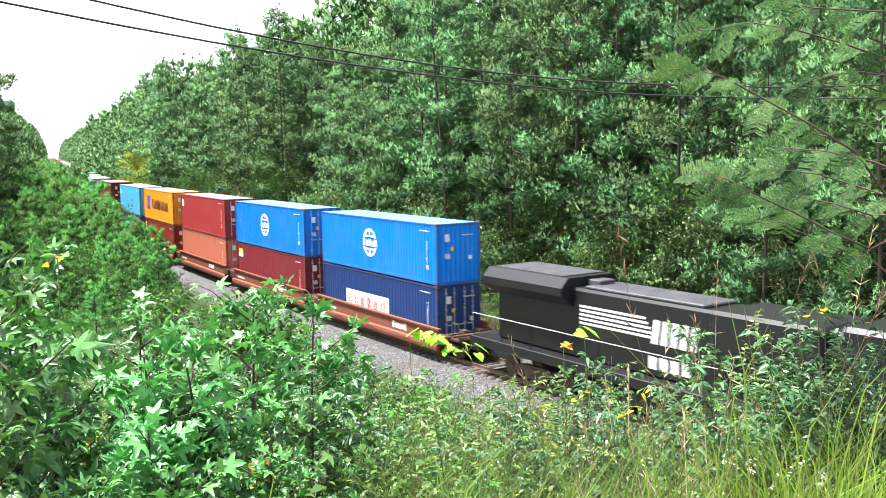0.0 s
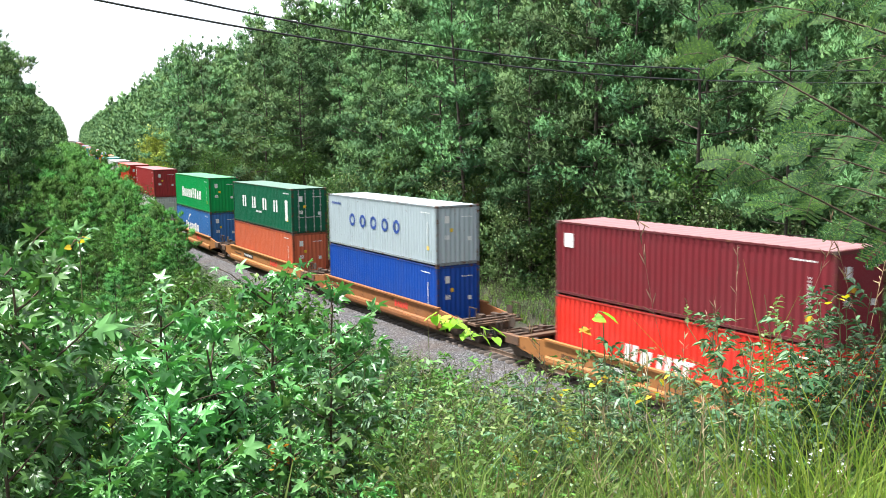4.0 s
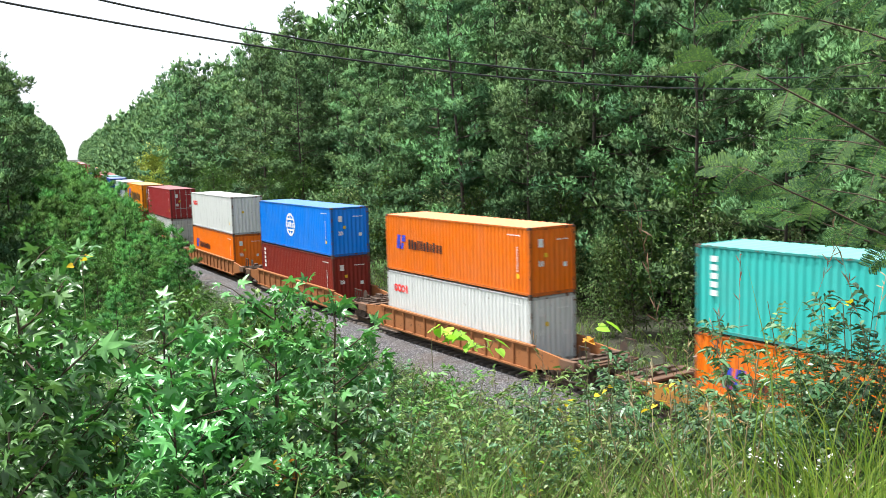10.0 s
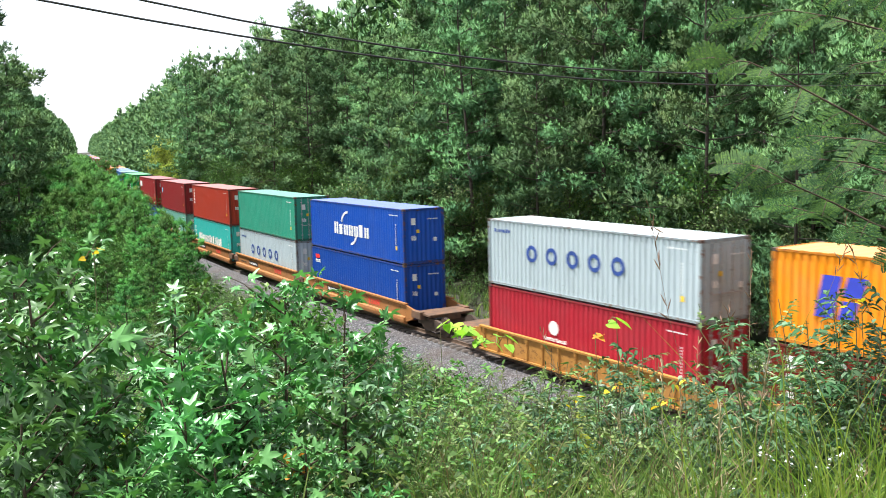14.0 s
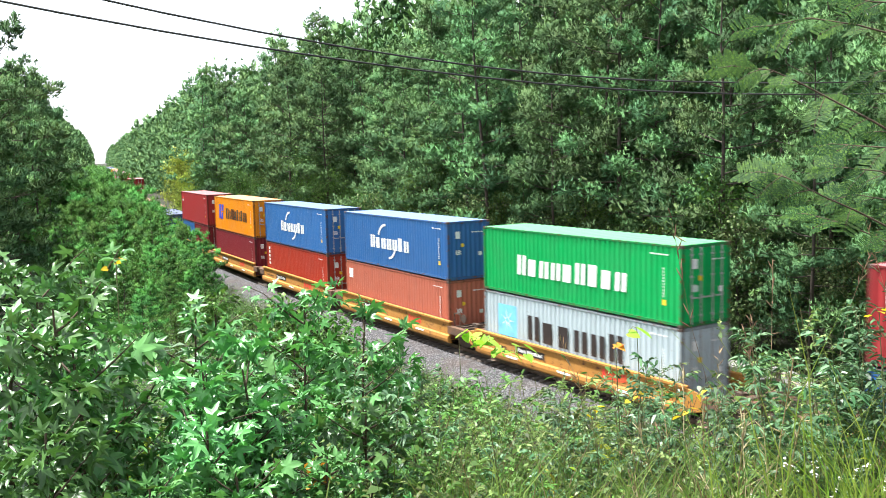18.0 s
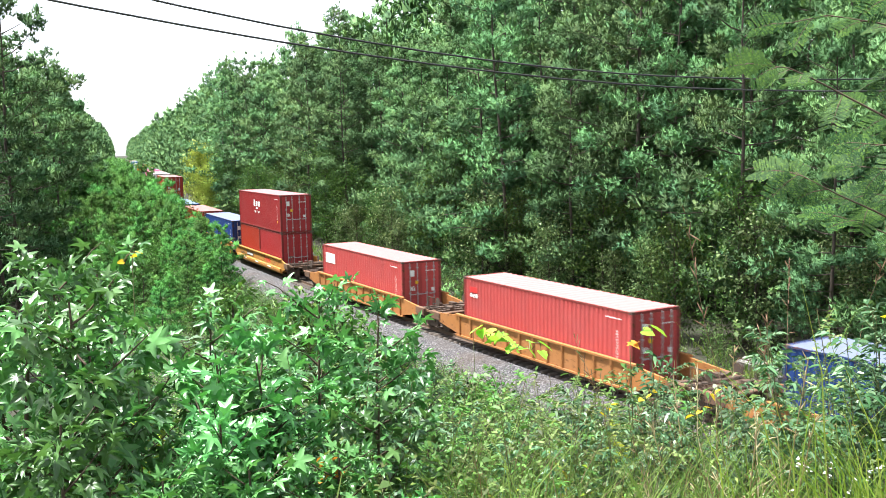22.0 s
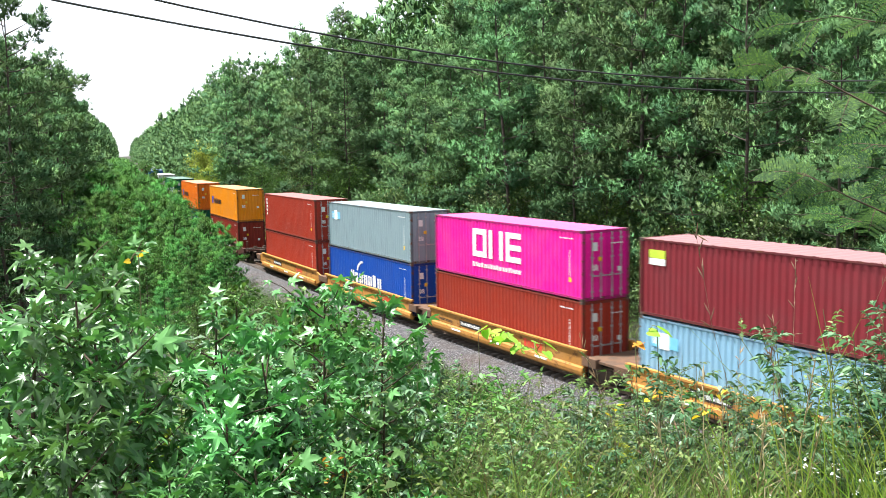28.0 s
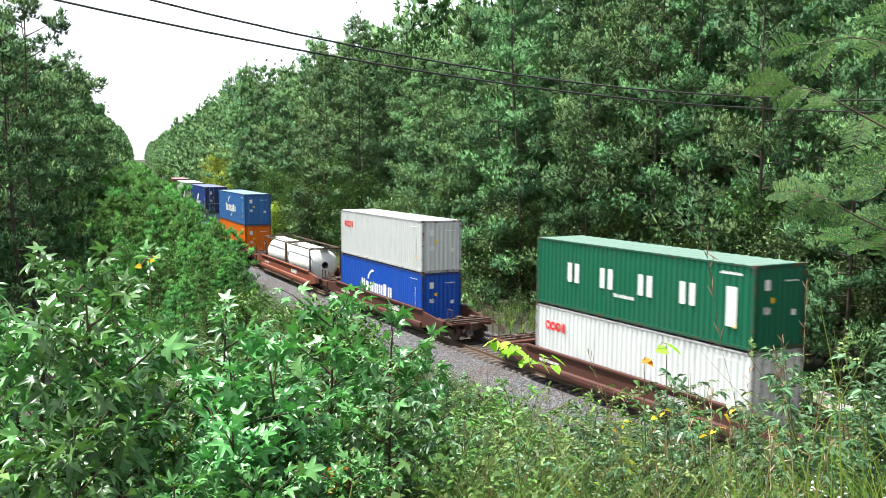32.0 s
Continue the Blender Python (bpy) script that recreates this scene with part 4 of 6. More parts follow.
    weed_sheet("mixed_weeds", 99, [(x, y, r.uniform(0.5, 1.3)) for x, y in field(240, 26, 57, 3.2, 7, 1.0)], 120, 0.030, OLIVE, "olive-green weeds with small leaves on the slope", 0.32, 15)
    weed_sheet("light_weeds", 87, [(x, y, r.uniform(0.5, 1.2)) for x, y in field(170, 26, 54, 3.3, 7, 1.0)], 120, 0.032, PALE_LEAF, "light green small-leaved weeds on the slope", 0.30, 15)
    weed_sheet("dark_weeds", 85, [(x, y, r.uniform(0.4, 1.2)) for x, y in field(200, 26, 56, 3.3, 7, 1.0)], 104, 0.044, DARK_WEED, "dark narrow-leaved weeds on the slope", 0.26, 13)
    weed_sheet("lime_weeds", 86, [(x, y, r.uniform(0.7, 1.2)) for x, y in field(45, 28, 54, 3.4, 6.5, 1.0)], 24, 0.055, YELLOW_LEAF, "yellow-green leaves of low weeds", 0.45, 8)
    weed_sheet("olive_weeds", 79, [(x, y, r.uniform(0.5, 1.3)) for x, y in field(300, 26, 56, 3.2, 9, 1.0)], 48, 0.045, GRASS, "olive-green small-leaved weeds among the grass", 0.28, 12)
    weed_sheet("brown_weeds", 80, [(x, y, r.uniform(0.4, 1.1)) for x, y in field(260, 26, 64, 3.2, 18, 1.0)], 39, 0.035, foliage("withered_leaves", (0.07, 0.035, 0.022), (0.14, 0.075, 0.04), (0.25, 0.16, 0.08), 0.15, 0.7), "brown withered weeds among the green", 0.3, 13)
    grass_sheet("straw_grass", 78, [(*along_view(r.uniform(27, 56), 2.9 + 3.5 * r.uniform(0, 1)), r.uniform(0.6, 1.1)) for _ in range(240)], 10, 1.35, DRY, "straw-coloured dry grass among the green", 0.005, 0.28)
    verge = []
    for s in np.arange(-14, 150, 0.8):
        for off in (5.8, 7.0, 8.4, 9.8):
            x, y, _ = on_track(s + r.uniform(-0.5, 0.5), off + r.uniform(-0.7, 0.7))
            verge.append((x, y, r.uniform(0.6, 1.4)))
    grass_sheet("verge_grass", 73, verge, 12, 0.6, GRASS, "green and straw grass between the track and the woods", 0.04, 0.5)


slope()


def sight(turn, rise, dist):
    """A place seen from the eye that many degrees up, dist metres away."""
    a, b = radians(turn), radians(rise)
    return np.array((EYE[0] - math.sin(a) * math.cos(b) * dist, EYE[1] + math.cos(a) * math.cos(b) * dist, EYE[2] + math.sin(b) * dist))


def feather_leaf(r, base, direction, length, pairs=7, leaflets=11):
    """A twice-divided mimosa leaf: feathers in pairs along a drooping rib, narrow leaflets in pairs on each."""
    d = unit(np.asarray(direction, float))
    face = unit(unit(np.array(EYE) - base) * 0.75 + np.array((0, 0, 0.7)) + r.normal(0, 0.25, 3))
    d = unit(d - face * (d @ face) * 0.7)
    side = unit(np.cross(d, face))
    quads = []
    for i in range(pairs):
        f = (i + 1) / pairs
        p = base + d * length * f - np.array((0, 0, 1)) * length * 0.25 * f * f
        pl = length * 0.52 * (1 - 0.55 * abs(f - 0.5))
        for s in (-1, 1):
            e = unit(side * s + d * 0.55 + r.normal(0, 0.06, 3))
            g = unit(np.cross(e, face))
            for j in range(leaflets):
                q = p + e * pl * (j + 0.7) / leaflets
                ll = 0.024 * length / 0.25 * (1 - 0.4 * abs(2 * j / leaflets - 0.9))
                for s2 in (-1, 1):
                    o = unit(g * s2 + e * 0.5)
                    w = unit(np.cross(o, face)) * 0.0085 * length / 0.25
                    quads.append((q - w * 0.6, q + o * ll * 0.5 - w, q + o * ll, q + o * ll * 0.5 + w))
    V = np.array(quads).reshape(-1, 3)
    rib = tube([base, base + d * length * 0.5 - (0, 0, length * 0.06), base + d * length - (0, 0, length * 0.25)], [0.0022, 0.0018, 0.001], 4)
    return (V, np.arange(len(V)).reshape(-1, 4)), rib


def mimosa():
    r = np.random.default_rng(81)
    x, y = along_view(22, 4.3)
    foot = np.array((x, y, ground_z(x, y) - 0.3))
    crotch = foot + (0, 0, 1.9)
    lines = [[(38.4, 4.4, 3.6), (37.2, 4.2, 3.6), (36.0, 3.6, 3.65), (33.8, 2.3, 3.7), (31.8, 1.1, 3.7), (29.4, -0.5, 3.8)], [(37.2, 6.7, 3.9), (35.2, 7.0, 3.9), (32.6, 6.4, 3.9), (30.1, 5.5, 4.0), (28, 4.6, 4.0)],
             [(36.9, -1.8, 3.7), (36.3, -2.0, 3.7), (34.3, -3.1, 3.7), (32.4, -4.0, 3.8), (30.4, -5.1, 3.9), (28.5, -5.9, 3.9)], [(33.0, -1.5, 4.0), (31.4, -1.7, 4.0), (29.3, -2.4, 4.1), (27.5, -3.0, 4.1)],
             [(34.4, -4.3, 4.2), (33.0, -4.7, 4.2), (30.6, -5.8, 4.2), (28.5, -6.5, 4.2)], [(32.6, 7.8, 3.8), (31.9, 7.6, 3.8), (29.5, 7.3, 3.9), (27, 7.0, 4.0)], [(31.6, 3.8, 3.9), (29.4, 4.0, 3.9), (27.5, 3.6, 4.0)],
             [(33.0, -0.2, 4.2), (31.0, -0.4, 4.2), (28.6, -1.0, 4.2)], [(32.6, -3.0, 4.3), (30.4, -3.4, 4.3), (28.6, -4.0, 4.3)]]
    wood, fan = [tube([foot, (foot + crotch) / 2 + 0.05, crotch, crotch + (0.0, 0.1, 1.2)], [0.05, 0.045, 0.04, 0.02], 8)], []
    for pts in lines:
        P = np.array([sight(*q) for q in pts])[::-1]
        full = np.concatenate([[crotch + (0, 0, r.uniform(-0.5, 0.9))], P])
        wood.append(tube(full, np.linspace(0.0055, 0.0018, len(full)), 5))
        n = int(1.7 * len(P))
        at, d = sample(P, np.linspace(0.0, 1.0, n))
        for i, (q, e) in enumerate(zip(at, d)):
            s = unit(np.cross(e, (0, 0, 1))) * (1 if i % 2 else -1)
            out = unit(s * 0.6 + e * 0.7 + np.array((0, 0, r.uniform(-0.75, 0.15))))
            a, rib = feather_leaf(r, q, out, r.uniform(0.08, 0.135), 7, 9)
            fan.append(a)
            wood.append(rib)
        a, rib = feather_leaf(r, P[-1], d[-1] + np.array((0, 0, 0.1)), 0.13)
        fan.append(a)
        wood.append(rib)
    ob = new("mimosa_tree")
    tagged(ob, "young mimosa tree with feathery bright green leaves", "tree")
    put("trunk", mesh_np("trunk", *joined(wood), TWIG, True), ob)
    put("foliage", mesh_np("foliage", *joined(fan), MIMOSA), ob)


mimosa()


def round_leaf(size):
    """A broad heart-shaped leaf, base at the origin, pointing along x."""
    rim = [(0, 0, 0), (-0.12, 0.28, 0.02), (0.15, 0.46, 0.05), (0.55, 0.36, 0.03), (1.0, 0, -0.12), (0.55, -0.36, 0.03), (0.15, -0.46, 0.05), (-0.12, -0.28, 0.02)]
    V = [(0.35, 0, -0.03)] + rim
    return np.array(V) * size, np.array([(0, i, i % 8 + 1) for i in range(1, 9)])


def odd_leaves():
    """Broad vine leaves, a curled dead leaf, and small flowers that stand out of the growth."""
    r = np.random.default_rng(91)
    lime = foliage("vine_leaf", (0.22, 0.40, 0.04), (0.30, 0.48, 0.05), (0.42, 0.55, 0.07), 0.45, 0.4)
    rusty = foliage("dead_leaf", (0.40, 0.13, 0.02), (0.55, 0.22, 0.03), (0.65, 0.34, 0.06), 0.3, 0.6)
    gold = foliage("gold_leaf", (0.62, 0.42, 0.02), (0.75, 0.55, 0.03), (0.8, 0.65, 0.06), 0.35, 0.5)
    white = surface("white_petal", (0.8, 0.8, 0.78), None, 5, 0.6)

    def plant(name, label, category, leaf_mat, where, size, flat=0.6):
        """Leaves at those sights, on one stem that rises from the slope."""
        P = [sight(*q) for q in where]
        x, y = P[0][0] + 0.1, P[0][1] - 0.1
        foot = np.array((x, y, ground_z(x, y) - 0.05))
        stem = [tube([foot, foot * 0.5 + P[0] * 0.5 + (0.04, 0.02, 0.05), P[0]], [0.006, 0.004, 0.002], 5)]
        stem += [tube([P[i], (P[i] + P[i + 1]) / 2 + (0, 0, 0.02), P[i + 1]], [0.003, 0.002, 0.002], 4) for i in range(len(P) - 1)]
        chunks = []
        for p in P:
            v, f = round_leaf(size * r.uniform(0.75, 1.15))
            m = np.array(Euler((r.normal(0, 0.5), r.normal(0.1, 0.4), r.uniform(0, 6.28))).to_matrix())
            chunks.append((v @ m.T + p, f))
        ob = new(name)
        tagged(ob, label, category)
        put("stem", mesh_np("stem", *joined(stem), STALK, True), ob)
        put("foliage", mesh_np("foliage", *joined(chunks), leaf_mat), ob)

    hang = [(55.8 - 0.22 * k + r.normal(0, 0.12), -11.1 - 0.05 * k - abs(r.normal(0, 0.5)), 6.2 + r.normal(0, 0.06)) for k in range(20)]
    plant("vine", "vine with broad lime-green leaves hanging in the shrubs", "vine", lime, hang, 0.095)
    plant("vine", "lime-green vine leaf on a dark weed", "vine", lime, ((44.8, -11.0, 4.9), (45.3, -11.3, 4.9)), 0.09)
    plant("dead_leaf_spray", "orange withered leaf on a weed stem", "leaf", rusty, ((46.1, -12.0, 4.9), (46.0, -12.2, 4.9)), 0.075)
    plant("dead_leaf_spray", "curled orange-brown dead leaf on a sapling", "leaf", rusty, ((65.4, -18.7, 4.0), (65.5, -19.2, 4.0), (65.4, -19.8, 4.0), (65.6, -20.2, 4.0)), 0.075)
    for q in ((47.4, -16.0, 4.6), (41.8, -15.9, 4.4), (40.7, -14.6, 4.5), (44.8, -15.1, 4.6), (31.2, -9.6, 4.2), (76.4, -6.0, 4.4)):
        plant("yellow_leaf_spray", "bright yellow leaves on a weed stem", "leaf", gold, [q, (q[0] + 0.5, q[1] - 0.3, q[2]), (q[0] - 0.3, q[1] + 0.2, q[2])], 0.036)
    for i in range(20):
        x, y = along_view(r.uniform(30.5, 38), r.uniform(3.2, 4.3))
        z = ground_z(x, y)
        top = np.array((x, y, EYE[2] + math.tan(radians(r.uniform(-20.6, -17.8))) * math.hypot(x - EYE[0], y - EYE[1])))
        ob = new("white_flower")
        tagged(ob, "small white wildflower on a thin green stem", "flower", "white wildflowers")
        put("stem", mesh_np("stem", *tube([(x, y, z - 0.05), (x + 0.02, y, (z + top[2]) / 2), top], [0.003, 0.0025, 0.002], 4), STALK), ob)
        bl = []
        for k in range(5):
            v, f = round_leaf(0.012)
            m = np.array(Euler((r.normal(0, 0.3), r.normal(0, 0.4), k * 1.05)).to_matrix())
            bl.append((v @ m.T + top + r.normal(0, 0.008, 3), f))
        put("blossom", mesh_np("blossom", *joined(bl), white), ob)
    stalks("dry_stalk", [(39.2, 3.9, 1.3), (38.5, 3.8, 1.25), (38.0, 3.9, 1.2), (37.4, 3.7, 1.1), (34.0, 3.9, 1.0)], 1.35, DRY, "pale straw grass stalks bent over the weeds", "grass", 92, 7, 0.0065, 0.18)
    seed_head = foliage("seed_stalk", (0.18, 0.11, 0.06), (0.30, 0.20, 0.11), (0.42, 0.31, 0.18), 0.1, 0.7)
    stalks("seed_stalk", [(33.2, 3.9, 1.12), (36.0, 4.0, 0.98), (34.3, 4.2, 1.02), (31.0, 4.2, 0.95), (37.2, 4.3, 0.9), (41.0, 4.6, 0.8), (42.4, 4.4, 0.72), (29.6, 4.0, 1.0), (44.0, 4.7, 0.8), (38.6, 4.9, 0.85)], 2.5, seed_head, "tall thin brownish grass stalk with a loose seed head", "grass", 93, 2, 0.0022, 0.06)


odd_leaves()


def cables():
    for a, b, c, low_y in ((0.004976, 0.084477, 11.05166, -8.49), (0.006843, 0.137302, 11.62015, -10.03)):
        P = []
        for y in np.linspace(-70, 30, 70):
            d = y if y < low_y else low_y - (y - low_y) * 0.6
            P.append((-14.0, y, a * d * d + b * d + c))
        ob = new("overhead_cable", mesh_np("overhead_cable", *tube(P, [0.017] * len(P), 6), CABLE, True))
        tagged(ob, "thin black overhead cable strung above the track", "cable", "overhead cables")


cables()


def rubble():
    """Broken concrete slabs and a pipe end lying beyond the track."""
    grey = surface("old_concrete", (0.34, 0.33, 0.31), (0.20, 0.19, 0.17), 1.5, 0.9, 0, 14, 0.7, 0.03)
    r = random.Random(17)
    for x, y, lx, ly, lz, turn, tilt in ((-27.4, 9.3, 1.5, 0.8, 0.35, 10, 6), (-25.9, 9.7, 1.1, 0.7, 0.3, 70, -8), (-24.2, 9.4, 1.7, 0.55, 0.4, -12, 5), (-23.2, 8.6, 1.0, 0.6, 0.3, 30, 9), (-25.2, 8.6, 0.7, 0.5, 0.25, 50, -5)):
        bm = boxes((-lx / 2, lx / 2, -ly / 2, ly / 2, -0.15, lz), bev=0.04)
        for v in bm.verts:
            v.co += Vector((r.uniform(-0.08, 0.08), r.uniform(-0.08, 0.08), r.uniform(-0.06, 0.06)))
        ob = new("concrete_slab", mesh_bm("concrete_slab", bm, grey))
        tagged(ob, "broken grey concrete slab lying in the grass", "rubble", "broken slabs beyond the track")
        ob.matrix_basis = pose(x, y, ground_z(x, y), tilt, tilt * 0.5, turn)


rubble()
# ---- the train ----
COLOURS = {"blue": (0.007, 0.205, 0.76), "navy": (0.022, 0.055, 0.20), "maroon": (0.20, 0.024, 0.032), "red": (0.34, 0.034, 0.036), "brick": (0.38, 0.042, 0.022),
           "brown": (0.22, 0.026, 0.016), "orange": (0.88, 0.19, 0.005), "amber": (0.90, 0.30, 0.005), "sky": (0.09, 0.42, 0.70), "scarlet": (0.72, 0.035, 0.02),
           "grey": (0.43, 0.50, 0.53), "white": (0.67, 0.68, 0.66), "rose": (0.46, 0.075, 0.07), "green": (0.012, 0.13, 0.065), "bright_green": (0.010, 0.35, 0.085), "teal": (0.055, 0.48, 0.43),
           "jade": (0.045, 0.30, 0.20), "royal": (0.012, 0.075, 0.40), "steel": (0.045, 0.155, 0.40), "rust": (0.52, 0.12, 0.055), "pink": (0.80, 0.01, 0.30),
           "slate": (0.25, 0.33, 0.36), "pale_blue": (0.26, 0.46, 0.62), "coral": (0.55, 0.16, 0.10), "crimson": (0.40, 0.02, 0.035), "mint": (0.20, 0.46, 0.38)}
INK = {"white": surface("white_mark", (0.8, 0.8, 0.78), (0.7, 0.7, 0.68), 2, 0.5), "black": surface("black_mark", (0.03, 0.02, 0.02), None, 2, 0.5),
       "blue": surface("blue_mark", (0.04, 0.06, 0.5), None, 2, 0.5), "red": surface("red_mark", (0.75, 0.03, 0.03), None, 2, 0.5),
       "yellow": surface("yellow_mark", (0.85, 0.55, 0.02), None, 2, 0.5), "cyan": surface("cyan_mark", (0.20, 0.55, 0.78), None, 2, 0.5),
       "navy": surface("navy_mark", (0.03, 0.07, 0.28), None, 2, 0.5), "lime": surface("lime_mark", (0.5, 0.65, 0.05), None, 2, 0.5)}
LONG, WIDE, TALL = 12.192, 2.438, 2.896
POST = surface("rusty_frame", (0.13, 0.07, 0.05), (0.05, 0.035, 0.03), 2, 0.7)
ROD = surface("galvanised_rod", (0.46, 0.46, 0.46), (0.30, 0.29, 0.28), 3, 0.5, 0.1)
SHARED = {}


def shared(key, make):
    if key not in SHARED:
        SHARED[key] = make()
    return SHARED[key]


def ribs(n, pitch, depth):
    """A trapezoid-ribbed line: positions and depths."""
    out = []
    for i in range(n):
        a = i * pitch
        out += [(a, 0.0), (a + pitch * 0.36, 0.0), (a + pitch * 0.5, depth), (a + pitch * 0.86, depth)]
    return out + [(n * pitch, 0.0)]


def walls_mesh(long, mat):
    """Ribbed side walls, ribbed closed end, ridged roof and floor, in one shell."""
    n = int(long / 0.278)
    x0, h = -long / 2 + 0.11, WIDE / 2
    V, F = [], []

    def strip(line, at, z0, z1):
        b = len(V)
        for p, d in line:
            V.append(at(p, d, z0))
            V.append(at(p, d, z1))
        for i in range(len(line) - 1):
            F.append((b + 2 * i, b + 2 * i + 2, b + 2 * i + 3, b + 2 * i + 1))
    line = ribs(n, (long - 0.22) / n, 0.06)
    strip(line, lambda p, d, z: (x0 + p, -h + 0.012 + d, z), 0.13, TALL - 0.07)
    strip(line, lambda p, d, z: (x0 + p, h - 0.012 - d, z), 0.13, TALL - 0.07)
    end = ribs(8, (WIDE - 0.28) / 8, 0.045)
    strip(end, lambda p, d, z: (long / 2 - 0.015 - d, -h + 0.14 + p, z), 0.13, TALL - 0.10)
    b = len(V)
    V.extend([(-long / 2 + 0.05, -h + 0.05, 0.14), (long / 2 - 0.05, -h + 0.05, 0.14), (long / 2 - 0.05, h - 0.05, 0.14), (-long / 2 + 0.05, h - 0.05, 0.14)])
    F.append((b, b + 1, b + 2, b + 3))
    return mesh_np("shell", V, F, mat)


def roof_mesh(long, mat):
    line, h = ribs(int(long / 0.5), (long - 0.3) / int(long / 0.5), 0.02), WIDE / 2 - 0.04
    V = [(-long / 2 + 0.15 + p, y, TALL - 0.012 - d) for p, d in line for y in (-h, h)]
    return mesh_np("roof", V, [(2 * i, 2 * i + 2, 2 * i + 3, 2 * i + 1) for i in range(len(line) - 1)], mat)


def frame_mesh(long, mat):
    bm, a, h = bmesh.new(), long / 2, WIDE / 2
    for sy in (-1, 1):
        y0, y1 = sorted((sy * h, sy * (h - 0.06)))
        box(bm, -a + 0.16, a - 0.16, y0, y1, TALL - 0.085, TALL - 0.025)
        box(bm, -a + 0.16, a - 0.16, y0, y1, 0.06, 0.155)
    for sx in (-1, 1):
        x0, x1 = sorted((sx * a, sx * (a - 0.10)))
        for sy in (-1, 1):
            y0, y1 = sorted((sy * h, sy * (h - 0.15)))
            box(bm, x0, x1, y0, y1, 0.11, TALL - 0.11)
        box(bm, x0, x1, -h + 0.15, h - 0.15, TALL - 0.13, TALL - 0.01)
        box(bm, x0, x1, -h + 0.15, h - 0.15, 0.01, 0.15)
    return mesh_bm("frame", bm, mat)


def door_mesh(mat):
    """One door leaf, hinged edge at y = 0, with sunk panels; lies in the y-z plane, facing -x."""
    w, z0, z1 = 1.06, 0.15, TALL - 0.14
    bm = boxes((0.0, 0.04, 0, w, z0, z1))
    for i in range(4):
        a = z0 + 0.10 + i * (z1 - z0 - 0.1) / 4
        box(bm, -0.022, 0.0, 0.08, w - 0.08, a, a + (z1 - z0) / 4 - 0.16)
    return mesh_bm("door", bm, mat)


def rod_mesh(mat):
    bm = boxes((-0.075, -0.04, -0.018, 0.018, 0.10, TALL - 0.10))
    for z in (0.35, 1.05, 1.75, 2.5):
        box(bm, -0.085, -0.02, -0.05, 0.05, z, z + 0.07)
    box(bm, -0.10, -0.07, -0.02, 0.34, 1.0, 1.05)
    return mesh_bm("lock_rod", bm, mat)


def casting_mesh(mat):
    return mesh_bm("corner_casting", boxes((-0.09, 0.09, -0.083, 0.083, -0.06, 0.06), bev=0.012), mat)


def flat_shapes(polys, y):
    """Flat marks 3 mm thick standing on the near wall: polygons of (x, z)."""
    bm = bmesh.new()
    for p in polys:
        prism(bm, p, y, y + 0.003, "y")
    return bm


def rect(x0, x1, z0, z1, skew=0.0):
    return [(x0, z0), (x1, z0), (x1 + skew, z1), (x0 + skew, z1)]


def bars(x0, x1, z0, z1, n, seed=1, skew=0.0):
    """A word as plain upright bars, one or two a place."""
    r = random.Random(seed * 100 + n)
    out, w, h = [], (x1 - x0) / n, z1 - z0
    for i in range(n):
        a = x0 + i * w
        t = z1 if i == 0 or r.random() < 0.3 else z0 + h * 0.84
        if w < 0.16 or r.random() < 0.35:
            out.append(rect(a, a + w * 0.62, z0, t, skew))
        else:
            out.append(rect(a, a + w * 0.30, z0, t, skew))
            out.append(rect(a + w * 0.46, a + w * 0.76, z0, t, skew))
    return out


def arc(cx, cz, r0, r1, a0, a1, n=10):
    q = []
    for i in range(n):
        t0, t1 = radians(a0 + (a1 - a0) * i / n), radians(a0 + (a1 - a0) * (i + 1) / n)
        q.append([(cx + r1 * math.cos(t0), cz + r1 * math.sin(t0)), (cx + r1 * math.cos(t1), cz + r1 * math.sin(t1)), (cx + r0 * math.cos(t1), cz + r0 * math.sin(t1)), (cx + r0 * math.cos(t0), cz + r0 * math.sin(t0))])
    return q


def column(x, z0, z1, n, w=0.14):
    h = (z1 - z0) / n
    return [rect(x - w / 2, x + w / 2, z0 + i * h, z0 + i * h + h * 0.68) for i in range(n)]


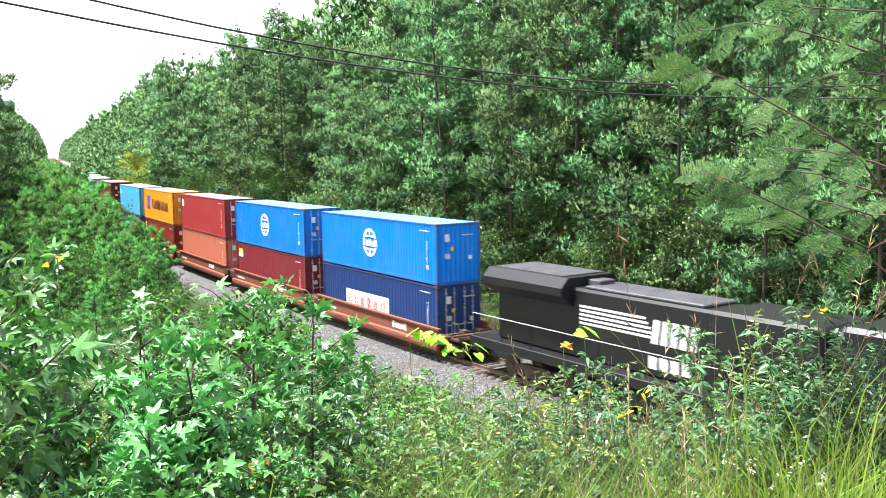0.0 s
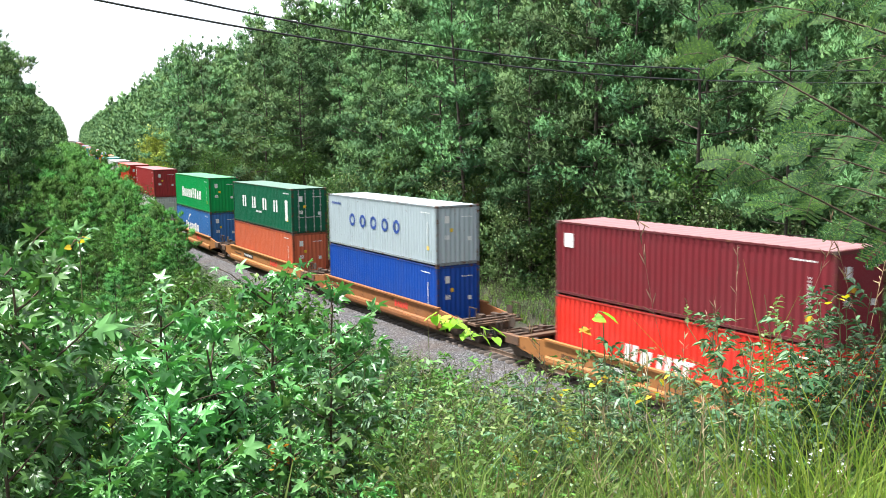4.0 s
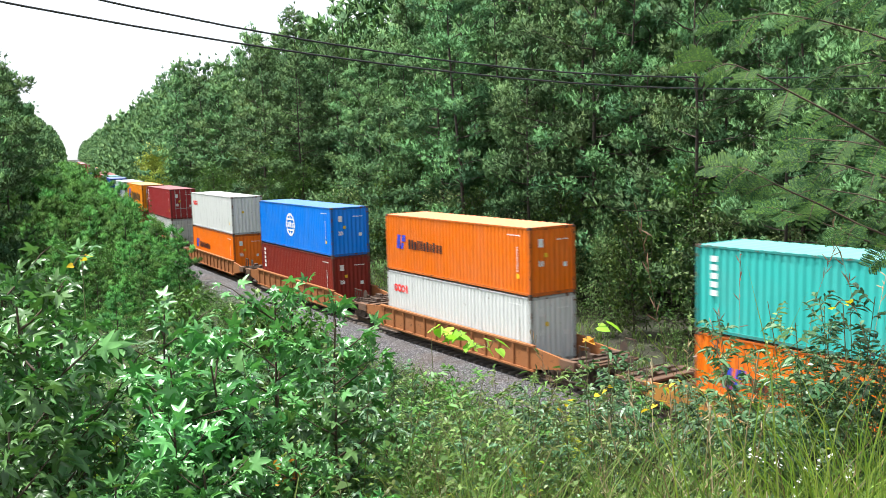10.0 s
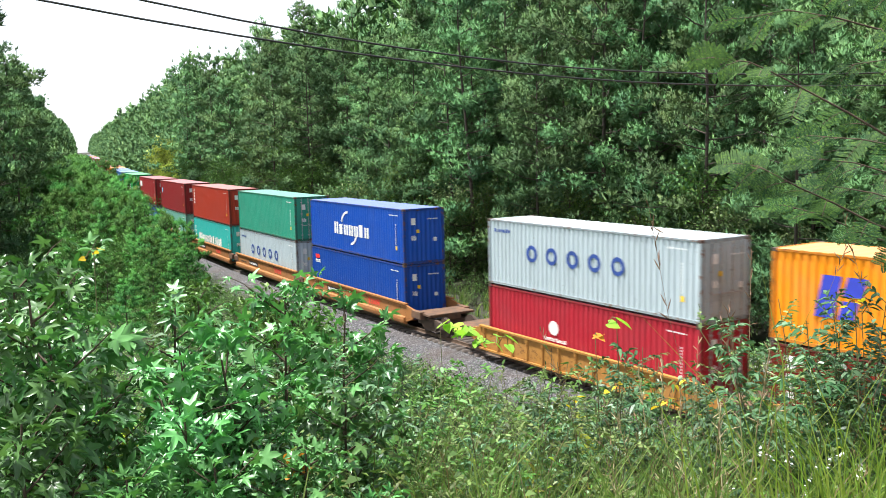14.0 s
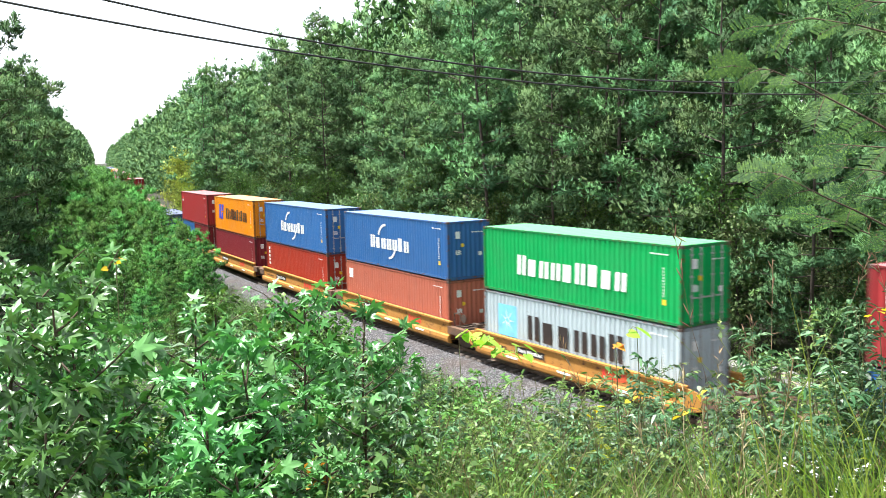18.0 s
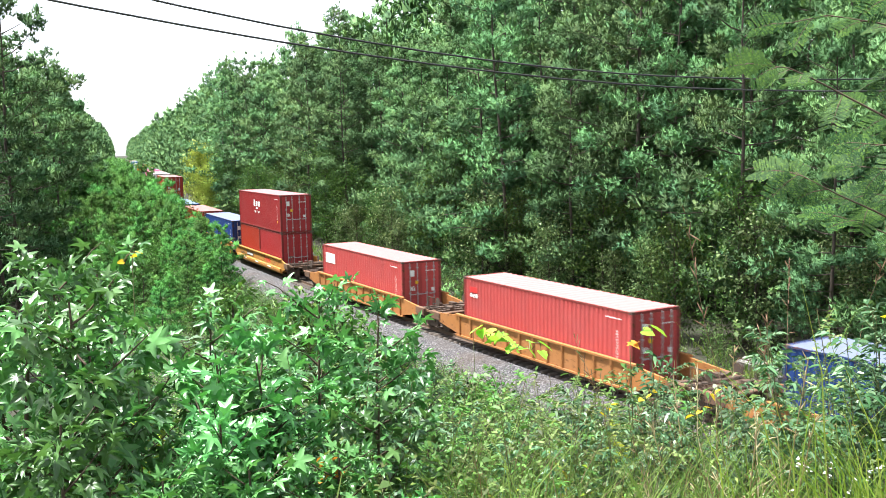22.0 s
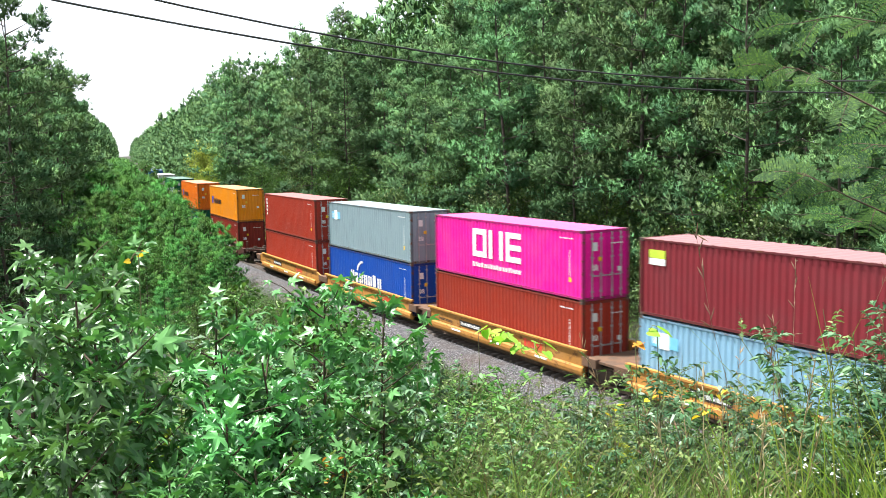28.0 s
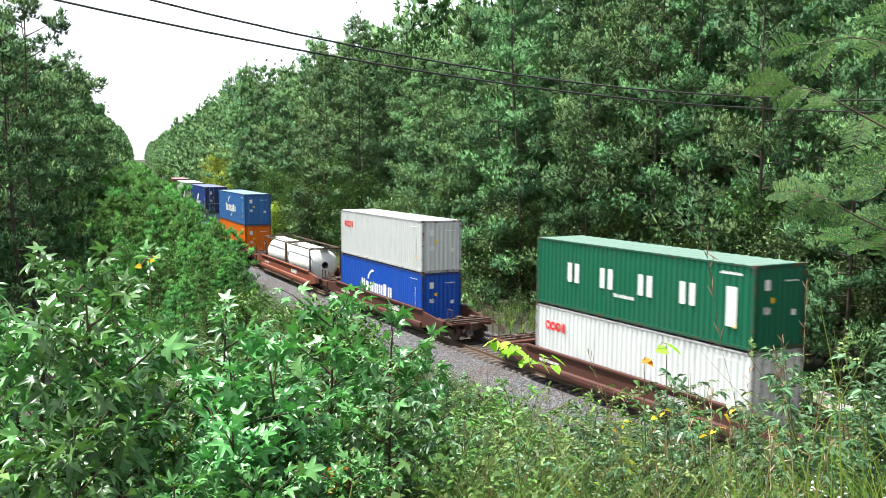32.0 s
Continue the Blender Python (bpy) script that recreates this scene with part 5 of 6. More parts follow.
def marks_of(kind):
    """Marks on the near wall: lists of (colour, polygons); x from -6.1 (rear) to 6.1, z from 0 to 2.9."""
    M = {"globe": [("white", arc(-0.4, 1.55, 0.60, 0.74, 20, 160) + arc(-0.4, 1.55, 0.60, 0.74, 200, 340) + [rect(-0.95, 0.15, 1.84, 1.94), rect(-0.95, 0.15, 1.16, 1.26), rect(-0.46, -0.34, 1.94, 2.15), rect(-0.46, -0.34, 0.95, 1.16)] + bars(-1.12, 0.45, 1.36, 1.74, 5, 3))],
         "word_a": [("blue", [rect(-4.6, -4.0, 1.0, 2.25, 0.25), rect(-3.85, -3.35, 1.0, 1.55, 0.15), rect(-3.7, -3.1, 1.68, 2.25, 0.15)]), ("black", bars(-2.25, 4.2, 1.1, 1.98, 11, 5))],
         "word_b": [("blue", [rect(-5.0, -4.7, 1.2, 1.9, 0.12), rect(-4.6, -4.35, 1.2, 1.5, 0.08), rect(-4.5, -4.15, 1.58, 1.9, 0.08)]), ("black", bars(-3.8, -0.6, 1.25, 1.72, 11, 5))],
         "wide_white": [("white", bars(-3.5, 3.5, 0.95, 1.8, 9, 4, 0.05))],
         "swoosh": [("white", bars(-2.5, 2.2, 1.05, 1.75, 7, 6) + arc(-0.65, 1.45, 0.86, 0.99, 88, 158, 8) + arc(-0.35, 1.5, 0.86, 0.99, 275, 338, 8))],
         "swoosh_low": [("white", bars(-2.5, 2.2, 1.0, 1.7, 7, 6) + arc(-0.65, 1.4, 0.86, 0.99, 88, 158, 8))],
         "spaced_blue": [("navy", sum([arc(-3.0 + i * 1.28, 1.6, 0.2, 0.36, 0, 360, 12) for i in range(5)], [])), ("navy", bars(-5.6, -4.4, 2.35, 2.5, 6, 2))],
         "spaced_white": [("white", sum([[rect(x, x + 0.26, 1.2, 2.0), rect(x + 0.48, x + 0.74, 1.2, 2.0)] for x in (-3.86, -1.75, 0.5, 2.7)], []) + bars(-0.9, 0.3, 0.95, 1.1, 7, 3) + [rect(4.9, 5.35, 0.75, 2.1)] + bars(4.7, 5.6, 2.5, 2.6, 8, 2))],
         "rings_red": [("red", sum([arc(-5.2 + i * 0.36, 2.05, 0.1, 0.2, 0, 360, 10) for i in range(3)], []) + [rect(-4.2, -4.02, 1.85, 2.25)])],
         "word_red": [("red", [rect(-4.3, -4.0, 0.9, 2.0)] + bars(-3.3, 3.6, 0.9, 1.75, 8, 8))],
         "word_white": [("white", bars(-2.3, 0.9, 0.95, 1.6, 4, 9, 0.12) + [rect(0.0, 0.9, 1.35, 1.5, 0.2)])],
         "column": [("white", column(-5.35, 1.25, 2.65, 5, 0.26))],
         "star_word": [("cyan", [rect(-5.0, -3.6, 1.0, 2.4)]), ("white", sum([[[(-4.3 + 0.12 * math.cos(a - 0.5), 1.7 + 0.12 * math.sin(a - 0.5)), (-4.3 + 0.55 * math.cos(a), 1.7 + 0.55 * math.sin(a)), (-4.3 + 0.12 * math.cos(a + 0.5), 1.7 + 0.12 * math.sin(a + 0.5))]] for a in [2 * math.pi * i / 7 for i in range(7)]], [])), ("black", bars(-2.8, 3.4, 1.1, 2.15, 6, 3))],
         "big_three": [("white", [rect(-2.4, -2.1, 1.1, 2.45), rect(-1.45, -1.15, 1.1, 2.45), rect(-2.1, -1.45, 1.1, 1.38), rect(-2.1, -1.45, 2.17, 2.45), rect(-0.95, -0.65, 1.1, 2.45), rect(-0.05, 0.25, 1.1, 2.45), rect(0.5, 0.8, 1.1, 2.45), rect(0.8, 1.7, 1.1, 1.36), rect(0.8, 1.7, 1.65, 1.9), rect(0.8, 1.7, 2.19, 2.45)] + bars(-2.4, 1.75, 0.62, 0.84, 16, 4))],
         "two_words": [("white", bars(-4.2, 3.4, 1.0, 1.65, 13, 7) + column(-5.4, 0.9, 2.3, 4, 0.3))],
         "wave": [("white", bars(-1.4, 0.6, 1.75, 2.25, 3, 5) + sum([arc(-0.95 + i * 0.5, 1.45, 0.14, 0.26, 200 if i % 2 == 0 else 20, 340 if i % 2 == 0 else 160, 6) for i in range(3)], []))],
         "patch": [("white", [rect(-5.6, -5.1, 1.9, 2.45)])], "plate": [("lime", [rect(-5.6, -4.8, 2.2, 2.5)]), ("white", [rect(-5.6, -4.8, 1.95, 2.19)])],
         "spot": [("cyan", arc(-5.0, 1.9, 0.0, 0.28, 0, 360, 12))], "dot": [("white", arc(-1.6, 1.6, 0.0, 0.3, 0, 360, 12) + bars(-2.2, -0.8, 1.05, 1.2, 8, 4))],
         "wing": [("white", [[(-0.9, 1.3), (0.3, 1.35), (0.9, 2.1), (-0.2, 1.8)], [(-0.5, 1.2), (0.2, 1.25), (0.5, 1.6)]] + bars(-2.2, 2.0, 0.8, 1.2, 11, 3))],
         "corner": [("red", [rect(-5.5, -4.9, 2.2, 2.45)]), ("white", bars(-5.5, -4.8, 1.95, 2.15, 3, 2))], "label": [("yellow", bars(-5.6, -4.3, 2.05, 2.4, 6, 3))], "sign": [("white", [rect(-3.2, 1.5, 0.75, 1.75)]), ("red", bars(-3.0, 1.3, 0.95, 1.5, 6, 4))],
         "square": [("cyan", [rect(-5.5, -5.05, 1.85, 2.3), rect(-4.55, -4.1, 1.85, 2.3)]), ("white", [rect(-5.05, -4.55, 1.8, 2.4), rect(-5.4, -5.15, 1.95, 2.2)])], "window": [("white", [rect(-5.5, -3.9, 1.75, 2.4)])], "none": []}
    code = [("white", column(5.25, 1.0, 2.1, 10, 0.045) + bars(4.6, 5.5, 2.5, 2.56, 8, 6)), ("yellow", [rect(5.2, 5.36, 0.72, 0.92)])]
    return M[kind] + code


def container(colour, marks, doors, long=LONG):
    """A steel box container, base at z = 0, centred; doors: 1 at the leading end, -1 at the rear."""
    key = ("container", colour, marks, doors, long)
    if key in SHARED:
        return copy_thing(SHARED[key], Matrix())
    mat = paint(colour + "_paint", COLOURS[colour], 0.5 if colour in ("white", "grey", "sky", "coral") else 0.25)
    kind = {"white": "off-white"}.get(colour, colour.replace("_", " "))
    ob = new("shipping_container")
    words = {"none": "with faded paint", "column": "with upright white code"}.get(marks, "with painted markings")
    tagged(ob, f"{kind} ribbed steel container {words} on a well car", "container", "containers on the train")
    turn = pose(0, 0, 0, 0, 0, 180) if doors > 0 else Matrix()
    put("shell", shared(("shell", colour, long), lambda: walls_mesh(long, mat)), ob, turn)
    # roof colour paler than the walls: dust, and sky reflection mixed into it
    put("roof", shared(("roof", colour, long), lambda: roof_mesh(long, paint(colour + "_dusty_skylit_roof_paint", tuple(v * 0.66 + 0.13 for v in COLOURS[colour]), 0.2, 0.5))), ob, turn, "dusty roof with sky reflection painted in")
    put("frame", shared(("frame", colour, long), lambda: frame_mesh(long, paint(colour + "_frame_paint", tuple(v * 0.55 + 0.01 for v in COLOURS[colour]), 1.2, 0.65))), ob, turn)
    for sy in (-1, 1):
        leaf = put("door", shared(("door", colour), lambda: door_mesh(mat)), ob, turn @ pose(-long / 2 + 0.02, sy * 1.07, 0) @ (pose(0, 0, 0) if sy < 0 else Matrix.Diagonal((1, -1, 1, 1))))
        for y in (0.32, 0.78):
            put("lock_rod", shared("rod", lambda: rod_mesh(ROD)), leaf, pose(0, y, 0))
    cast = shared("casting", lambda: casting_mesh(POST))
    for sx in (-1, 1):
        for sy in (-1, 1):
            for z in (0.062, TALL - 0.062):
                put("corner_casting", cast, ob, pose(sx * (long / 2 - 0.088), sy * (WIDE / 2 - 0.081), z))
    if long == LONG:
        for ink, polys in marks_of(marks):
            big = [p for p in polys if max(q[1] for q in p) - min(q[1] for q in p) > 0.3 and len(polys) < 30]
            for p in big:
                part("letter", flat_shapes([p], -WIDE / 2 - 0.001), INK[ink], ob)
            rest = [p for p in polys if p not in big]
            if rest:
                tagged(part("marking", flat_shapes(rest, -WIDE / 2 - 0.001), INK[ink], ob, f"{ink} painted marking"), kind="stuff")
        # small marks on the leading end
        em = put("end_marking", mesh_bm("end_marking", flat_shapes(bars(0.2, 0.85, 2.3, 2.36, 8, 3) + [rect(-0.75, -0.5, 2.05, 2.4), rect(0.55, 0.75, 1.15, 1.35)] + bars(-0.75, -0.45, 1.25, 1.5, 4, 2), 0.0), INK["white"]), ob, pose(long / 2 + (0.075 if doors > 0 else 0.004), 0, 0, 0, 0, 90), "white end marking")
        tagged(em, kind="stuff")
        em = put("sticker", mesh_bm("sticker", flat_shapes([rect(-0.45, -0.28, 1.62, 1.8)], 0.0), INK["yellow"]), ob, pose(long / 2 + (0.075 if doors > 0 else 0.004), 0, 0, 0, 0, 90), "yellow warning sticker")
    SHARED[key] = ob
    return ob


CAR_PAINT = {"tan": paint("car_tan", (0.33, 0.140, 0.045), 1.0, 0.6), "yellow": paint("car_yellow", (0.44, 0.205, 0.045), 1.1, 0.65),
             "oxide": paint("car_oxide", (0.19, 0.060, 0.036), 0.6, 0.6), "brown": paint("car_brown", (0.085, 0.034, 0.025), 0.5, 0.6), "rust": paint("car_rust", (0.32, 0.125, 0.045), 1.0, 0.7)}


def wheel_mesh():
    bm = disc(bmesh.new(), 0.46, -0.06, 0.06, seg=24)
    disc(bm, 0.50, 0.06, 0.09, seg=24)
    disc(bm, 0.14, -0.09, -0.06, seg=10)
    return mesh_bm("wheel", bm, GRIME)


def bogie(parent, x, wheelbase=1.78):
    b = put("bogie", shared("bolster", lambda: mesh_bm("bogie", boxes((-0.22, 0.22, -1.15, 1.15, 0.42, 0.70), bev=0.03), GRIME)), parent, pose(x, 0, 0))
    fr = shared("side_frame", lambda: mesh_bm("side_frame", prism(bmesh.new(), [(-1.25, 0.42), (-0.6, 0.42), (-0.42, 0.2), (0.42, 0.2), (0.6, 0.42), (1.25, 0.42), (1.22, 0.66), (0.55, 0.78), (-0.55, 0.78), (-1.22, 0.66)], -0.08, 0.08, "y"), GRIME))
    for sy in (-1, 1):
        put("side_frame", fr, b, pose(0, sy * 1.0, 0))
        for sx in (-1, 1):
            put("wheel", shared("wheel", wheel_mesh), b, pose(sx * wheelbase / 2, sy * 0.755, 0.46) @ (Matrix() if sy < 0 else pose(0, 0, 0, 0, 0, 180)))
    return b


def well_car(length, colour, ribbed, rear_bogie, front_coupler):
    """One well-car platform of that length between the centres of its bogies; the well's centre at x = 0."""
    mat = CAR_PAINT[colour]
    ob = new("well_car")
    word = {"tan": "tan", "yellow": "yellow", "oxide": "oxide-red", "brown": "dark brown", "rust": "rusty brown"}[colour]
    tagged(ob, f"{word} steel well car with {'ribbed' if ribbed else 'smooth'} sides, weathered and rusty", "rail car", "well cars of the train")
    key = (round(length, 1), colour, ribbed)
    a, we = length / 2, 6.55

    def sill():
        bm = bmesh.new()
        prism(bm, [(-a + 1.15, 0.66), (-we + 0.25, 0.32), (we - 0.25, 0.32), (a - 1.15, 0.66), (a - 1.15, 1.10), (-we + 0.1, 1.26), (we - 0.1, 1.26)][:5] + [(we - 0.1, 1.26), (-we + 0.1, 1.26), (-a + 1.15, 1.10)], -0.05, 0.05, "y")
        box(bm, -we, we, -0.13, 0.06, 1.26, 1.34)
        if ribbed:
            box(bm, -we, we, -0.12, 0.05, 0.24, 0.32)
        else:
            prism(bm, [(-0.05, 0.66), (-0.15, 0.60), (-0.17, 0.46), (-0.15, 0.33), (-0.06, 0.24), (0.05, 0.24), (0.05, 0.32)], -we + 0.1, we - 0.1, "x")
        return mesh_bm("side_sill", bm, mat)
    for sy in (-1, 1):
        s = put("side_sill", shared(("sill", *key), sill), ob, pose(0, sy * 1.36, 0) @ (Matrix() if sy < 0 else pose(0, 0, 0, 0, 0, 180)))
        if ribbed:
            rib = shared(("rib", colour), lambda: mesh_bm("rib", boxes((-0.05, 0.05, -0.12, -0.05, 0.32, 1.26)), mat))
            for i in range(13):
                put("rib", rib, s, pose(-we + 0.35 + i * (2 * we - 0.7) / 12, 0, 0))
        else:
            lip = shared(("lip", colour), lambda: mesh_bm("ledge", boxes((-0.42, 0.42, -0.176, -0.15, 0.47, 0.56), bev=0.006), INK["white"] if colour == "yellow" else mat))
            for x in (-3.6, 0.0, 3.6):
                put("ledge", lip, s, pose(x, 0, 0))
            if sy < 0:
                if colour in ("yellow", "tan"):
                    put("dark_panel", shared("plate_dark", lambda: mesh_bm("dark_panel", boxes((-1.0, 1.0, -0.058, -0.05, 0.76, 1.06)), INK["black"])), s, pose(-2.4, 0, 0), "black painted panel")
                    put("marking", shared("plate_bars", lambda: mesh_bm("marking", flat_shapes(bars(-0.85, 0.85, 0.83, 0.99, 10, 4), -0.062), INK["white"])), s, pose(-2.4, 0, 0), "white bars")
                for x in (-4.8, 2.9):
                    put("stencil", shared(("stencil", x < 0, colour), lambda: mesh_bm("stencil", flat_shapes(bars(-0.7, 0.7, 0.78, 0.92 if x < 0 else 1.12, 9 if x < 0 else 5, 4), -0.054), INK["white"] if colour in ("brown", "oxide") else (INK["black"] if x < 0 else INK["red"]))), s, pose(x, 0, 0), "painted stencil")

    def deck():
        return mesh_bm("end_deck", boxes((-1.05, 0.45, -1.3, 1.3, 0.92, 1.04), (-0.35, 0.55, -1.46, -1.2, 0.72, 1.10), (-0.35, 0.55, 1.2, 1.46, 0.72, 1.10), (-1.05, -0.9, -0.5, 0.5, 0.7, 0.92), bev=0.015), CAR_PAINT["brown"] if colour in ("brown", "oxide") else surface("rusty_deck", (0.15, 0.075, 0.04), (0.07, 0.045, 0.03), 2.0, 0.8))

    def gear():
        bm = boxes((-0.55, -0.35, -1.25, 1.25, 1.05, 1.12), (-0.05, 0.12, -1.25, 1.25, 1.05, 1.12), (-0.95, -0.90, -1.25, 1.25, 1.05, 1.10), (-0.4, 0.1, -0.55, -0.3, 1.12, 1.24), (-0.3, 0.05, 0.25, 0.5, 1.12, 1.26))
        for y in (-1.2, 1.2):
            box(bm, -0.95, -0.91, y - 0.02, y + 0.02, 1.04, 1.72)
            box(bm, -0.42, -0.38, y - 0.02, y + 0.02, 1.04, 1.72)
            box(bm, -0.95, -0.38, y - 0.02, y + 0.02, 1.72, 1.76)
        disc(bm, 0.22, -0.86, -0.83, -0.66, 1.45, 14)
        return mesh_bm("brake_gear", bm, GRIME)
    for sx in (-1, 1):
        turn = pose(sx * (a - 0.75), 0, 0) @ (pose(0, 0, 0, 0, 0, 180) if sx > 0 else Matrix())
        put("end_deck", shared(("deck", colour), deck), ob, turn)
        if length > 17 or (sx > 0 and front_coupler):
            put("brake_gear", shared("gear", gear), ob, turn)
    beam = shared(("beam", colour), lambda: mesh_bm("cross_beam", boxes((-0.15, 0.15, -1.32, 1.32, 0.24, 0.335)), mat))
    for x in (-5.7, 0.0, 5.7):
        put("cross_beam", beam, ob, pose(x, 0, 0))
    bogie(ob, a - (1.35 if front_coupler else 0.0))
    if rear_bogie:
        bogie(ob, -a + 1.35)
    if front_coupler:
        put("coupler", shared("coupler", lambda: mesh_bm("coupler", boxes((0.0, 0.9, -0.12, 0.12, 0.72, 0.98), (0.75, 1.1, -0.2, 0.2, 0.66, 1.04), bev=0.02), GRIME)), ob, pose(a - 0.7, 0, 0))
    return ob


def tank_container():
    """A white tank in a box frame, 6.06 m long."""
    ob = new("tank_container")
    tagged(ob, "white cylindrical tank container in a steel frame on a well car", "tank container", "containers on the train")
    white = paint("tank_white", (0.72, 0.73, 0.70), 0.2)
    V, F = tube([(-2.95, 0, 1.3), (-2.8, 0, 1.3), (-2.6, 0, 1.3), (2.6, 0, 1.3), (2.8, 0, 1.3), (2.95, 0, 1.3)], [0.25, 0.9, 1.12, 1.12, 0.9, 0.25], 24)
    put("tank", mesh_np("tank", V, F, white, True), ob)
    bm = bmesh.new()
    for sx in (-1, 1):
        x0, x1 = sorted((sx * 3.03, sx * 2.93))
        for sy in (-1, 1):
            y0, y1 = sorted((sy * 1.219, sy * 1.11))
            box(bm, x0, x1, y0, y1, 0, 2.59)
        for z in (0.0, 2.48):
            box(bm, x0, x1, -1.1, 1.1, z, z + 0.11)
    for sy in (-1, 1):
        y0, y1 = sorted((sy * 1.219, sy * 1.13))
        box(bm, -2.93, 2.93, y0, y1, 0.0, 0.1)
        box(bm, -2.93, 2.93, y0, y1, 2.49, 2.58)
    part("tank_frame", bm, GRIME, ob, "grey steel frame")
    part("walkway", boxes((-2.9, 2.9, -0.35, 0.35, 2.44, 2.48)), white, ob)
    return ob


# rear end of each container's place along the track at 0 s, what stands on top and in the well, the car
TRAIN = [
    (46.41, ("blue", "globe", -1), ("navy", "sign", 1), "oxide", 0), (61.14, ("blue", "globe", 1), ("maroon", "plate", 1), "oxide", 0), (75.78, ("red", "patch", 1), ("coral", "none", 1), "oxide", 0),
    (90.84, ("amber", "word_a", 1), ("brown", "column", -1), "oxide", 0), (105.29, ("sky", "patch", -1), ("navy", "none", 1), "oxide", 0), (124.84, ("maroon", "patch", -1), ("scarlet", "word_white", -1), "tan", 0),
    (145.89, ("grey", "spaced_blue", -1), ("royal", "none", -1), "rust", 0), (163.92, ("green", "spaced_white", 1), ("rust", "none", -1), "tan", 0), (182.89, ("bright_green", "wide_white", -1), ("steel", "swoosh_low", -1), "tan", 0),
    (205.99, ("red", "column", -1), ("white", "none", 1), "tan", 0), (224.51, ("scarlet", "patch", -1), ("maroon", "column", 1), "tan", 0), (243.31, ("white", "rings_red", -1), ("white", "rings_red", -1), "tan", 0),
    (264.67, ("teal", "column", 1), ("orange", "word_b", -1), "yellow", 0), (285.61, ("orange", "word_b", -1), ("white", "rings_red", -1), "rust", 1), (304.61, ("blue", "globe", -1), ("brown", "column", -1), "rust", 1),
    (323.32, ("white", "rings_red", -1), ("orange", "word_b", -1), "rust", 1), (344.16, ("red", "column", 1), ("white", "word_red", 1), "rust", 1), (360.0, ("amber", "word_a", 1), ("brown", "column", -1), "yellow", 1),
    (374.92, ("grey", "spaced_blue", 1), ("crimson", "dot", 1), "yellow", 1), (394.78, ("royal", "swoosh", -1), ("royal", "corner", -1), "tan", 0), (409.69, ("jade", "none", 1), ("grey", "spaced_blue", -1), "tan", 0),
    (424.41, ("brick", "column", -1), ("teal", "two_words", -1), "tan", 0), (439.87, ("red", "spot", -1), ("mint", "two_words", -1), "yellow", 0), (455.36, ("red", "window", -1), ("steel", "swoosh_low", 1), "yellow", 0),
    (474.47, ("bright_green", "wide_white", 1), ("grey", "star_word", 1), "yellow", 0), (489.84, ("steel", "swoosh", -1), ("coral", "patch", -1), "yellow", 0), (504.95, ("steel", "swoosh", 1), ("brick", "column", 1), "yellow", 0),
    (520.10, ("amber", "word_a", 1), ("maroon", "none", -1), "yellow", 0), (535.28, ("red", "corner", -1), ("two", "steel", "maroon"), "yellow", 0), (556.69, None, ("navy", "swoosh_low", 1), "tan", 1),
    (575.73, None, ("rose", "corner", 1), "tan", 1), (594.64, None, ("rose", "window", 1), "tan", 1), (615.78, ("red", "wave", 1), ("two", "brick", "red"), "yellow", 0),
    (631.05, None, ("navy", "label", 1), "yellow", 0), (646.18, None, ("brick", "square", 1), "yellow", 0), (661.29, None, ("steel", "wing", 1), "yellow", 0),
    (676.32, ("brick", "none", 1), ("royal", "label", 1), "yellow", 0), (695.19, ("white", "rings_red", 1), ("red", "none", 1), "yellow", 0), (710.22, ("maroon", "plate", 1), ("pale_blue", "square", -1), "yellow", 0),
    (725.76, ("pink", "big_three", 1), ("brick", "none", 1), "yellow", 0), (740.78, ("slate", "square", 1), ("royal", "swoosh_low", 1), "yellow", 0), (755.64, ("brick", "column", 1), ("brick", "none", 1), "yellow", 0),
    (777.05, ("amber", "word_b", -1), ("brown", "column", -1), "brown", 0), (796.31, ("orange", "word_b", -1), ("green", "spaced_white", -1), "brown", 0), (815.45, ("green", "spaced_white", -1), ("white", "rings_red", 1), "brown", 0),
    (838.68, ("white", "rings_red", -1), ("royal", "swoosh_low", -1), "brown", 0), (857.51, None, ("tanks",), "oxide", 0), (877.03, ("steel", "swoosh", -1), ("orange", "none", -1), "brown", 0),
    (898.0, ("navy", "wing", 1), ("pale_blue", "none", 1), "brown", 0), (917.0, ("white", "none", 1), ("royal", "none", 1), "brown", 0), (936.0, ("maroon", "none", -1), ("crimson", "none", -1), "brown", 0),
]
WELL_FLOOR = 0.335
SPEED = 24.48
MOVING = []   # thing, metres along the track at 0 s, height


